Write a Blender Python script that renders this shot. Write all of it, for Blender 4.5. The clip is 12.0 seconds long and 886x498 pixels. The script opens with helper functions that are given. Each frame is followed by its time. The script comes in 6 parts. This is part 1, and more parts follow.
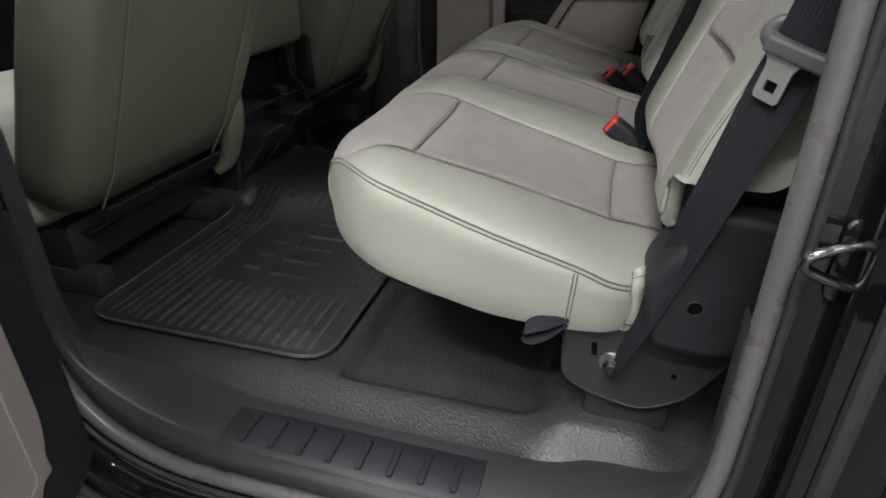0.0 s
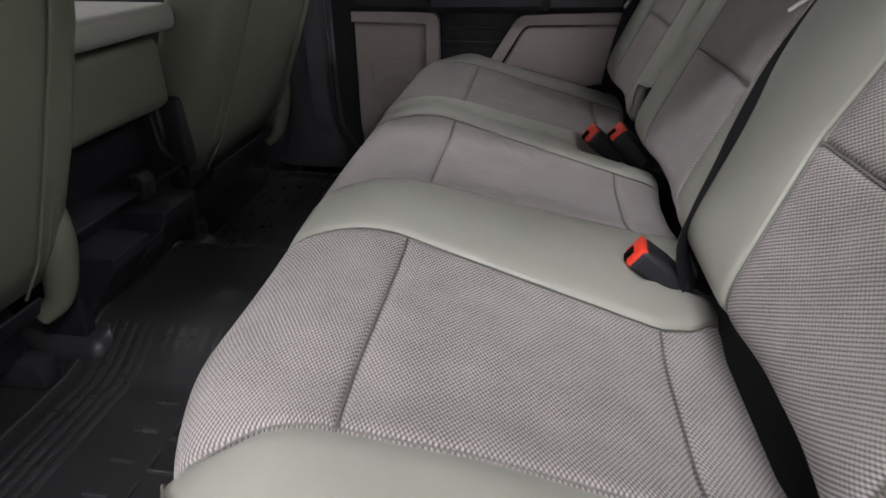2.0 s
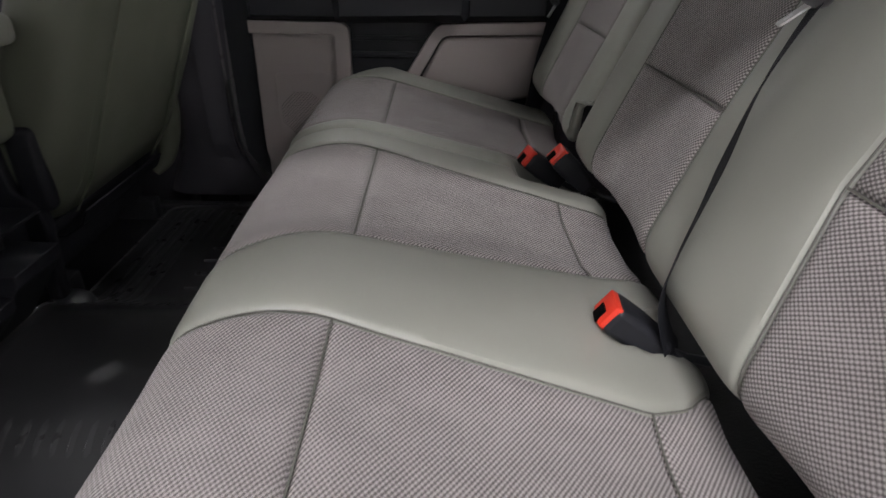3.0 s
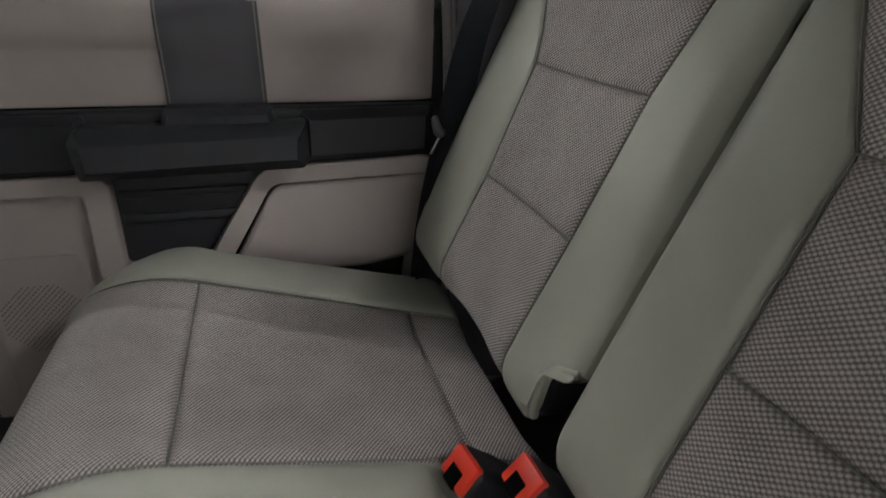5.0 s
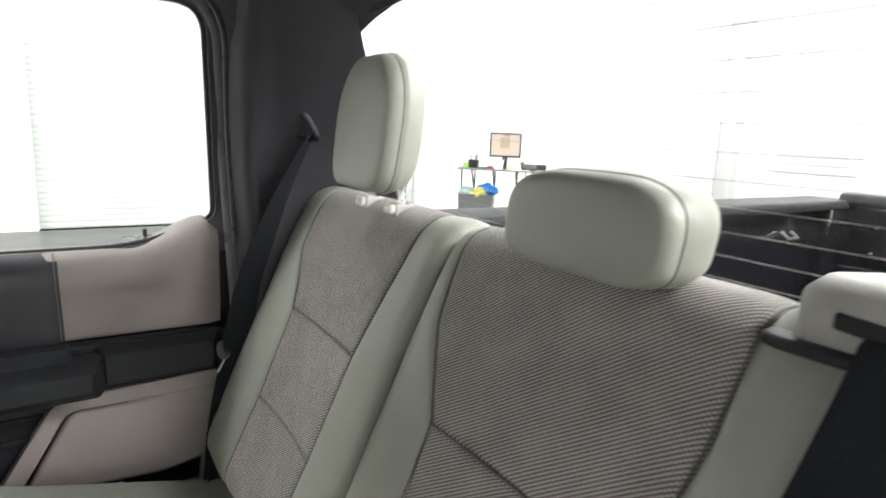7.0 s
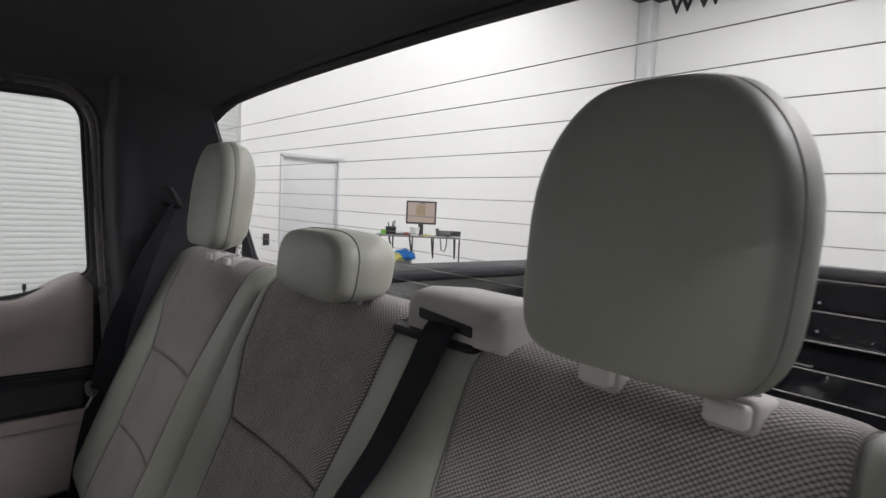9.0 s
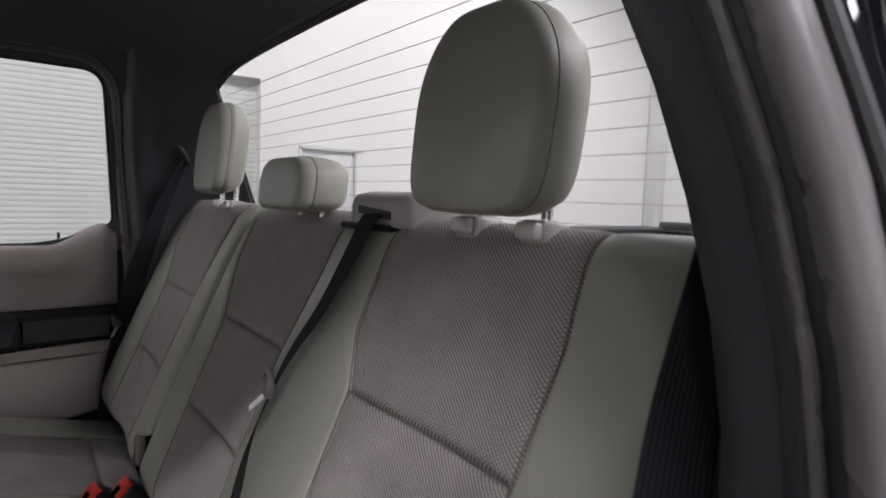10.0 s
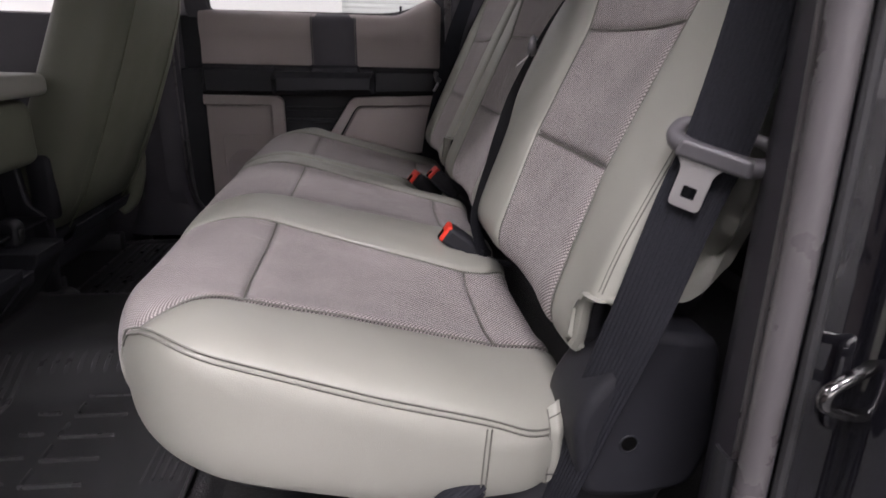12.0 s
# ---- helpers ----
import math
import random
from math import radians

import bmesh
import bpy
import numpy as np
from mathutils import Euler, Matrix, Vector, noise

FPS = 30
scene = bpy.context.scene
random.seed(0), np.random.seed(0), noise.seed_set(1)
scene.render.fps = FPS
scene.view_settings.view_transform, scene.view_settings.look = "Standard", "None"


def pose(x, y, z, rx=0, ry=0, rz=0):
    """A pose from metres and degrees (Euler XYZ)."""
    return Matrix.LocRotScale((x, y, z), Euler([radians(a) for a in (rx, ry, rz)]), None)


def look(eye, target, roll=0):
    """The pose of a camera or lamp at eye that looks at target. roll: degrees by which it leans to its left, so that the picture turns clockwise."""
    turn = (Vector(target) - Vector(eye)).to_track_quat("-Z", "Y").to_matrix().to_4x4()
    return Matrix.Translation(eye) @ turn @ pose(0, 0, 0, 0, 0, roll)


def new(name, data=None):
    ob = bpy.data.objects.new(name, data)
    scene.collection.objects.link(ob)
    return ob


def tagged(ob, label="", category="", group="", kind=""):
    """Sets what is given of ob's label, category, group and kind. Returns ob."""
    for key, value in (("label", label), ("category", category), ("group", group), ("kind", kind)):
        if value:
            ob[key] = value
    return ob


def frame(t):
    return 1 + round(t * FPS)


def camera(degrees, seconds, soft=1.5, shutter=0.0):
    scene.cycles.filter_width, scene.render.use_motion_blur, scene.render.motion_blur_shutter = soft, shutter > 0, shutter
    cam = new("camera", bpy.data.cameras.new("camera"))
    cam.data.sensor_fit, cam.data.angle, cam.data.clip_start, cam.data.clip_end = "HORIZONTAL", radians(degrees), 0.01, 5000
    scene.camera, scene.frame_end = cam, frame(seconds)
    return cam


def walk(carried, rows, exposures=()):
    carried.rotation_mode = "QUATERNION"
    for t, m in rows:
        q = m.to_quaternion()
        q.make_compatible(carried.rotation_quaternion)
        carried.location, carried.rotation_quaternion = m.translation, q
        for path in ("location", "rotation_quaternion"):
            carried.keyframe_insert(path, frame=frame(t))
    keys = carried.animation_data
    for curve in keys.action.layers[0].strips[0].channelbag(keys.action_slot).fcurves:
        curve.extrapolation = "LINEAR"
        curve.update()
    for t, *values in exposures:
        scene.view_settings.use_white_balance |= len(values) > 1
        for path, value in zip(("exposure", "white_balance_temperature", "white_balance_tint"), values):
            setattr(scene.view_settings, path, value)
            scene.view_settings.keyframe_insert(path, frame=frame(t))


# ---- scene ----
cam = camera(74.0, 12.0, 1.5, 0.3)
PATH = [
    (0, (-0.153, -1.296, 0.68), (-0.624, 0.401, -0.268), 0.6),
    (0.5, (-0.193, -1.203, 0.691), (-0.558, 0.523, -0.252), 0.5),
    (1, (-0.205, -1.09, 0.703), (-0.493, 0.651, -0.238), 0.4),
    (1.5, (-0.229, -0.988, 0.709), (-0.492, 0.755, -0.235), 0.4),
    (2, (-0.28, -0.861, 0.719), (-0.531, 0.876, -0.239), -0.0),
    (2.5, (-0.303, -0.783, 0.711), (-0.463, 0.975, -0.229), 0.8),
    (2.7, (-0.313, -0.762, 0.704), (-0.4, 1.002, -0.234), 0.9),
    (4.4, (-0.311, -0.269, 0.749), (0.079, 1.447, -0.201), 1.8),
    (4.5, (-0.304, -0.235, 0.749), (0.097, 1.491, -0.178), 1.5),
    (5, (-0.302, -0.138, 0.782), (0.238, 1.608, -0.03), 1.8),
    (5.5, (-0.331, -0.112, 0.817), (0.408, 1.597, 0.087), 2.9),
    (6, (-0.286, -0.16, 0.889), (0.551, 1.541, 0.252), 2.4),
    (6.5, (-0.285, -0.248, 0.951), (0.673, 1.429, 0.432), 2.7),
    (7, (-0.271, -0.362, 0.997), (0.787, 1.291, 0.613), 2.5),
    (7.2, (-0.27, -0.402, 1.007), (0.851, 1.223, 0.689), 2.7),
    (9, (-0.251, -0.684, 1.009), (1.005, 0.865, 0.859), 2.6),
    (9.5, (-0.257, -0.779, 0.98), (1.004, 0.767, 0.837), 2.4),
    (10, (-0.271, -0.903, 0.915), (0.927, 0.69, 0.744), 1.9),
    (10.5, (-0.291, -1.022, 0.823), (0.677, 0.719, 0.644), 1.5),
    (11, (-0.305, -1.147, 0.76), (0.353, 0.731, 0.552), 1.5),
    (11.5, (-0.277, -1.187, 0.696), (0.117, 0.726, 0.264), 1.8),
    (12, (-0.265, -1.15, 0.665), (-0.02, 0.731, 0.03), 1.5),
]
EXPOSURES = [(0, 0.0, 6400, 9), (0.5, -0.04, 6400, 10), (1.0, 0.2, 6300, 12), (1.6, 0.14, 6250, 14), (2.6, 0.0, 6250, 16), (4.4, 0.3, 6450, 12), (5.0, 0.58, 6450, 10), (5.6, 0.85, 6400, 8), (6.2, 1.1, 6400, 8), (7.2, 1.25, 6350, 7), (8.8, -0.1, 6300, 13), (9.6, -0.15, 6250, 16), (10.0, -0.2, 6250, 19), (10.5, -0.05, 6200, 20), (11.2, 0.15, 6340, 22), (12.0, 0.05, 6340, 24)]
walk(cam, [(t, look(eye, target, roll)) for t, eye, target, roll in PATH], EXPOSURES)

# ---------------------------------------------------------------- light
world = bpy.data.worlds.new("world")
scene.world = world
world.use_nodes = True
world.node_tree.nodes["Background"].inputs[0].default_value = (0.8, 0.87, 1.0, 1)
world.node_tree.nodes["Background"].inputs[1].default_value = 0.02
GROUND = -0.66          # the hall's floor below the cabin floor
HALL = 8.0              # ceiling height of the hall


def area_lamp(name, x, y, z, sx, sy, power, aim=(0.0, 0.0)):
    """Area lamp at a height over the ground; aim: how far off its foot it is tilted."""
    lamp = bpy.data.lights.new(name, "AREA")
    lamp.shape, lamp.size, lamp.size_y, lamp.energy = "RECTANGLE", sx, sy, power
    lamp.color = (1.0, 0.985, 0.95)
    ob = new(name, lamp)
    ob.matrix_world = look((x, y, GROUND + z), (x + aim[0], y + aim[1], GROUND))
    return ob


# rows over the near bay; the last lamp is added to brighten door and jamb
for lx, ly, lz, sx, sy, ls in ((-0.9, -4.0, 5.2, 2.4, 0.35, 330), (-0.9, -2.57, 5.1, 2.4, 0.35, 100), (-1.2, -5.4, 5.1, 2.4, 0.5, 60), (3.0, -3.0, 5.1, 2.4, 0.5, 200)):
    area_lamp("hall_light", lx, ly, lz, sx, sy, ls)
# unseen fill lamps, added to brighten the far, near, front and back walls
for lx in (-2.5, 3.0, 8.5):
    area_lamp("wall_fill_light", lx, 6.0, 7.8, 2.4, 0.35, 205, (0.0, 5.0))
for lx in (-5.0, 1.0, 7.0):
    area_lamp("wall_fill_light", lx, -18.0, 7.8, 2.4, 0.35, 800, (0.0, -7.0))
for ly in (-5.0, 0.0, 5.0):
    area_lamp("wall_fill_light", -6.0, ly, 7.8, 0.35, 2.4, 520, (-5.0, 0.0))
for ly in (-14.0, -7.5, -1.0, 5.0):
    area_lamp("wall_fill_light", 11.5, ly, 7.8, 2.5, 5.0, 340, (0.8, 0.0))

# ---------------------------------------------------------------- materials
def material(name, colour, rough=0.5, metal=0.0, spec=0.5, grain=0.0, grain_size=0.001, stain=0.12, stain_size=0.15, bump=0.0, bump_size=None,
             coat=0.0, wear=0.0, sheen=0.0):
    """Principled surface with broad colour drift, fine grain and relief."""
    m = bpy.data.materials.new(name)
    m.use_nodes = True
    nt, b = m.node_tree, m.node_tree.nodes["Principled BSDF"]
    b.inputs["Base Color"].default_value = (*colour, 1)
    b.inputs["Roughness"].default_value = rough
    b.inputs["Metallic"].default_value = metal
    b.inputs["Specular IOR Level"].default_value = spec
    b.inputs["Coat Weight"].default_value = coat
    b.inputs["Sheen Weight"].default_value = sheen
    tc = nt.nodes.new("ShaderNodeTexCoord")

    def tex(size, detail=3.0):
        n = nt.nodes.new("ShaderNodeTexNoise")
        n.inputs["Scale"].default_value = 1.0 / size
        n.inputs["Detail"].default_value = detail
        nt.links.new(tc.outputs["Object"], n.inputs["Vector"])
        return n.outputs["Fac"]

    def mathn(op, a, bb):
        n = nt.nodes.new("ShaderNodeMath")
        n.operation = op
        for k, v in enumerate((a, bb)):
            if isinstance(v, (int, float)):
                n.inputs[k].default_value = v
            else:
                nt.links.new(v, n.inputs[k])
        return n.outputs[0]

    drift = tex(stain_size, 4.0)
    amount = mathn("MULTIPLY", mathn("SUBTRACT", drift, 0.5), 2 * stain)
    if grain:
        amount = mathn("ADD", amount, mathn("MULTIPLY", mathn("SUBTRACT", tex(grain_size, 2.0), 0.5), 2 * grain))
    gain = mathn("ADD", amount, 1.0)
    mix = nt.nodes.new("ShaderNodeVectorMath")
    mix.operation = "SCALE"
    mix.inputs[0].default_value = colour
    nt.links.new(gain, mix.inputs["Scale"])
    nt.links.new(mix.outputs[0], b.inputs["Base Color"])
    vary = mathn("ADD", mathn("MULTIPLY", mathn("SUBTRACT", tex(stain_size * 0.6, 5.0), 0.5), 0.25 + wear), rough)
    nt.links.new(vary, b.inputs["Roughness"])
    if bump:
        bn = nt.nodes.new("ShaderNodeBump")
        bn.inputs["Strength"].default_value = 1.0
        bn.inputs["Distance"].default_value = bump
        nt.links.new(tex(bump_size or grain_size, 2.0), bn.inputs["Height"])
        nt.links.new(bn.outputs[0], b.inputs["Normal"])
    return m


def weave_material(name, dark, light, pitch_u, pitch_v, relief):
    """Knitted seat cloth: staggered pips on a darker ground, laid out in metres over the panel's own UV."""
    m = bpy.data.materials.new(name)
    m.use_nodes = True
    nt, b = m.node_tree, m.node_tree.nodes["Principled BSDF"]
    b.inputs["Roughness"].default_value = 0.85
    b.inputs["Specular IOR Level"].default_value = 0.25
    b.inputs["Sheen Weight"].default_value = 0.15
    uv = nt.nodes.new("ShaderNodeUVMap")
    sep = nt.nodes.new("ShaderNodeSeparateXYZ")
    nt.links.new(uv.outputs[0], sep.inputs[0])

    def mathn(op, a, bb=0.0):
        n = nt.nodes.new("ShaderNodeMath")
        n.operation = op
        for k, v in enumerate((a, bb)):
            if isinstance(v, (int, float)):
                n.inputs[k].default_value = v
            else:
                nt.links.new(v, n.inputs[k])
        return n.outputs[0]

    u = mathn("MULTIPLY", sep.outputs[0], 2 * math.pi / pitch_u)
    v = mathn("MULTIPLY", sep.outputs[1], 2 * math.pi / pitch_v)
    pips = mathn("MULTIPLY", mathn("COSINE", u), mathn("COSINE", v))
    pips = mathn("ADD", mathn("MULTIPLY", pips, 0.42), 0.5)
    pips = mathn("ADD", pips, mathn("MULTIPLY", mathn("COSINE", mathn("ADD", u, v)), 0.09))
    pips = mathn("ADD", pips, mathn("MULTIPLY", mathn("COSINE", mathn("MULTIPLY", v, 2.0)), 0.07))
    noise_t = nt.nodes.new("ShaderNodeTexNoise")
    noise_t.inputs["Scale"].default_value = 22.0
    noise_t.inputs["Detail"].default_value = 5.0
    tc = nt.nodes.new("ShaderNodeTexCoord")
    nt.links.new(tc.outputs["Object"], noise_t.inputs["Vector"])
    fine = nt.nodes.new("ShaderNodeTexNoise")
    fine.inputs["Scale"].default_value = 900.0
    nt.links.new(tc.outputs["Object"], fine.inputs["Vector"])
    fac = mathn("ADD", pips, mathn("MULTIPLY", mathn("SUBTRACT", noise_t.outputs["Fac"], 0.5), 0.35))
    fac = mathn("ADD", fac, mathn("MULTIPLY", mathn("SUBTRACT", fine.outputs["Fac"], 0.5), 0.5))
    ramp = nt.nodes.new("ShaderNodeValToRGB")
    ramp.color_ramp.elements[0].position, ramp.color_ramp.elements[0].color = 0.25, (*dark, 1)
    ramp.color_ramp.elements[1].position, ramp.color_ramp.elements[1].color = 0.8, (*light, 1)
    nt.links.new(fac, ramp.inputs[0])
    nt.links.new(ramp.outputs[0], b.inputs["Base Color"])
    bn = nt.nodes.new("ShaderNodeBump")
    bn.inputs["Strength"].default_value = 1.0
    bn.inputs["Distance"].default_value = relief
    nt.links.new(pips, bn.inputs["Height"])
    nt.links.new(bn.outputs[0], b.inputs["Normal"])
    return m


VINYL = material("grey_green_vinyl", (0.323, 0.326, 0.285), 0.42, grain=0.03, grain_size=0.0012, stain=0.06, stain_size=0.09, bump=0.00012, bump_size=0.0011)
# darker copy of the vinyl: shade on seat backs and console put into colour
VINYL_SHADED = material("shaded_vinyl", (0.138, 0.146, 0.108), 0.5, grain=0.03, grain_size=0.0012, stain=0.06, bump=0.00015, bump_size=0.0012)
CLOTH = weave_material("knit_cloth", (0.126, 0.113, 0.111), (0.478, 0.435, 0.426), 0.0042, 0.0055, 0.0005)
THREAD = material("seam_thread", (0.15, 0.148, 0.13), 0.7, stain=0.2, stain_size=0.01)
TRIM = material("beige_plastic", (0.325, 0.282, 0.274), 0.55, grain=0.04, grain_size=0.0009, stain=0.05, bump=0.00018, bump_size=0.0012)
TRIM_GREY = material("grey_plastic", (0.42, 0.40, 0.385), 0.5, grain=0.03, grain_size=0.001, stain=0.06, bump=0.0001, bump_size=0.001)
LIGHT_GREY = material("light_grey_plastic", (0.62, 0.60, 0.585), 0.45, grain=0.03, grain_size=0.001, stain=0.06)
BLACK = material("black_plastic", (0.018, 0.0185, 0.023), 0.52, spec=0.35, grain=0.06, grain_size=0.001, stain=0.15, bump=0.00018, bump_size=0.0012)
PILLAR = material("charcoal_pillar_plastic", (0.045, 0.042, 0.052), 0.5, grain=0.05, grain_size=0.001, stain=0.12, bump=0.00015, bump_size=0.0012)
SEAL = material("rubber_seal", (0.028, 0.028, 0.030), 0.6, stain=0.2, stain_size=0.03, bump=0.0002, bump_size=0.004)
SEAL_GREY = material("grey_rubber_seal", (0.120, 0.112, 0.116), 0.30, stain=0.03, stain_size=0.05)
RUBBER = material("rubber_mat", (0.028, 0.028, 0.030), 0.36, grain=0.1, grain_size=0.001, stain=0.25, stain_size=0.12, bump=0.0002, bump_size=0.0015)
# paler, smoother rubber for the mat's ribs, rim and raised marks
RUBBER_PALE = material("paler_rubber", (0.046, 0.046, 0.048), 0.30, grain=0.1, grain_size=0.001, stain=0.3, stain_size=0.05)
FLOORVINYL = material("grained_floor_vinyl", (0.028, 0.028, 0.029), 0.36, grain=0.12, grain_size=0.003, stain=0.25, stain_size=0.1, bump=0.0014, bump_size=0.0034)
PAINT = material("black_paint", (0.006, 0.006, 0.008), 0.06, spec=0.5, stain=0.1, coat=1.0, wear=-0.2)
BEDPAINT = material("black_bed_paint", (0.010, 0.010, 0.012), 0.14, stain=0.2, coat=0.6)
STEEL = material("bright_steel", (0.88, 0.88, 0.87), 0.27, metal=0.85, stain=0.03, stain_size=0.02)
BLADE = material("tongue_steel", (0.86, 0.86, 0.85), 0.38, metal=0.9, stain=0.0)
ZINC = material("zinc_plated_steel", (0.55, 0.55, 0.54), 0.35, metal=1.0, stain=0.2, stain_size=0.01)
DARK_STEEL = material("dark_bright_steel", (0.20, 0.20, 0.20), 0.2, metal=1.0, stain=0.2, stain_size=0.01)
SLEEVE = material("grey_moulded_plastic", (0.095, 0.092, 0.098), 0.38, stain=0.1, stain_size=0.02, bump=0.0001, bump_size=0.001)
# near-black on solid faces: paints the darkness inside holes and slots not cut out
HOLE_SHADE = material("hole_shade", (0.003, 0.003, 0.003), 0.9, spec=0.05)
BRACKET = material("black_coated_steel", (0.030, 0.031, 0.035), 0.34, stain=0.2, stain_size=0.03)
SILL = material("black_sill_plastic", (0.036, 0.036, 0.040), 0.36, grain=0.05, grain_size=0.001, stain=0.12, bump=0.00015, bump_size=0.0012)
RED = material("red_button", (0.80, 0.045, 0.02), 0.4, stain=0.05)
HEADLINER = material("charcoal_headliner", (0.075, 0.074, 0.078), 0.95, grain=0.15, grain_size=0.002, stain=0.08, bump=0.0004, bump_size=0.002)
WALL = material("white_wall_paint", (0.80, 0.80, 0.78), 0.8, stain=0.02, stain_size=2.0, bump=0.0005, bump_size=0.01)
DARKWALL = material("dark_grey_paint", (0.06, 0.06, 0.064), 0.7, stain=0.05, stain_size=1.5)
SHUTTER = material("shutter_steel", (0.62, 0.64, 0.62), 0.55, stain=0.05, stain_size=0.6)
CONCRETE = material("sealed_concrete", (0.055, 0.055, 0.057), 0.3, grain=0.08, grain_size=0.01, stain=0.06, stain_size=1.2)
DOORGREY = material("grey_door_paint", (0.64, 0.65, 0.65), 0.5, stain=0.03)


def webbing_material():
    m = material("belt_webbing", (0.017, 0.018, 0.023), 0.75, spec=0.2, grain=0.5, grain_size=0.0016, stain=0.1, stain_size=0.05)
    nt, b = m.node_tree, m.node_tree.nodes["Principled BSDF"]
    uv = nt.nodes.new("ShaderNodeUVMap")
    wave = nt.nodes.new("ShaderNodeTexWave")
    wave.wave_type, wave.bands_direction = "BANDS", "Y"
    wave.inputs["Scale"].default_value = 82.0
    wave.inputs["Distortion"].default_value = 0.6
    wave.inputs["Detail Scale"].default_value = 60.0
    nt.links.new(uv.outputs[0], wave.inputs["Vector"])
    bn = nt.nodes.new("ShaderNodeBump")
    bn.inputs["Distance"].default_value = 0.0006
    nt.links.new(wave.outputs["Fac"], bn.inputs["Height"])
    nt.links.new(bn.outputs[0], b.inputs["Normal"])
    return m


WEBBING = webbing_material()


def glass_material(name, tint, rough=0.0):
    m = bpy.data.materials.new(name)
    m.use_nodes = True
    nt = m.node_tree
    b = nt.nodes["Principled BSDF"]
    b.inputs["Base Color"].default_value = (*tint, 1)
    b.inputs["Roughness"].default_value = rough
    b.inputs["IOR"].default_value = 1.0
    b.inputs["Transmission Weight"].default_value = 1.0
    b.inputs["Specular IOR Level"].default_value = 0.0
    b.inputs["Coat Weight"].default_value = 0.25
    b.inputs["Coat Roughness"].default_value = 0.02
    return m


GLASS = glass_material("tinted_glass", (0.93, 0.97, 0.95))
REAR_GLASS = glass_material("rear_glass", (0.95, 0.97, 0.96))


# ---------------------------------------------------------------- mesh helpers
def thing(name, label, category, group="", kind="", at=(0, 0, 0)):
    ob = new(name)
    ob.empty_display_size = 0.05
    ob.location = at
    return tagged(ob, label, category, group, kind)


def placed(ob):
    """Where an object stands in the world, from its own and its parents' poses."""
    return ob.matrix_basis if ob.parent is None else placed(ob.parent) @ ob.matrix_parent_inverse @ ob.matrix_basis


def part(name, bm, mat, parent=None, label="", smooth=True, angle=40):
    """Links a bmesh as one mesh object under a thing or a part."""
    me = bpy.data.meshes.new(name)
    bmesh.ops.recalc_face_normals(bm, faces=bm.faces)
    if smooth:
        for fc in bm.faces:
            fc.smooth = len(fc.verts) < 5 and fc.material_index == 0
            fc.material_index = 0
        for e in bm.edges:
            if len(e.link_faces) == 2 and e.calc_face_angle(0) > radians(angle):
                e.smooth = False
    bm.to_mesh(me)
    bm.free()
    me.materials.append(mat)
    ob = new(name, me)
    if parent is not None:
        ob.parent = parent
        ob.matrix_parent_inverse = placed(parent).inverted()
    if label:
        ob["label"] = label
    return ob


def rbox(x0, x1, y0, y1, z0, z1, r=0.004, seg=2, m=None):
    """A box between two corners with rounded edges."""
    bm = bmesh.new()
    bmesh.ops.create_cube(bm, size=1)
    for v in bm.verts:
        v.co = Vector(((x0 + x1) / 2 + v.co.x * (x1 - x0), (y0 + y1) / 2 + v.co.y * (y1 - y0), (z0 + z1) / 2 + v.co.z * (z1 - z0)))
    if r > 0:
        r = min(r, 0.45 * min(abs(x1 - x0), abs(y1 - y0), abs(z1 - z0)))
        bmesh.ops.bevel(bm, geom=bm.edges[:], offset=r, segments=seg, profile=0.5, affect="EDGES")
    if m is not None:
        bm.transform(m)
    return bm


def moved(poly, e):
    """An outline moved outwards by e, whichever way round it runs."""
    p = np.array(poly, float)
    nxt = np.roll(p, -1, 0)
    if (p[:, 0] * nxt[:, 1] - nxt[:, 0] * p[:, 1]).sum() < 0:
        e = -e
    d1 = nxt - p
    d1 /= np.linalg.norm(d1, axis=1)[:, None] + 1e-12
    d0 = np.roll(d1, 1, 0)
    n0, n1 = np.stack([d0[:, 1], -d0[:, 0]], 1), np.stack([d1[:, 1], -d1[:, 0]], 1)
    m = n0 + n1
    m /= np.maximum((m * n1).sum(1), 0.5)[:, None]
    out = p + m * e
    for _ in range(8):
        seg = np.roll(out, -1, 0) - out
        bad = np.flatnonzero((seg * d1).sum(1) < 0)
        if not len(bad):
            break
        for k in bad:
            j = (k + 1) % len(out)
            out[k] = out[j] = (out[k] + out[j]) / 2
    return [tuple(q) for q in out]


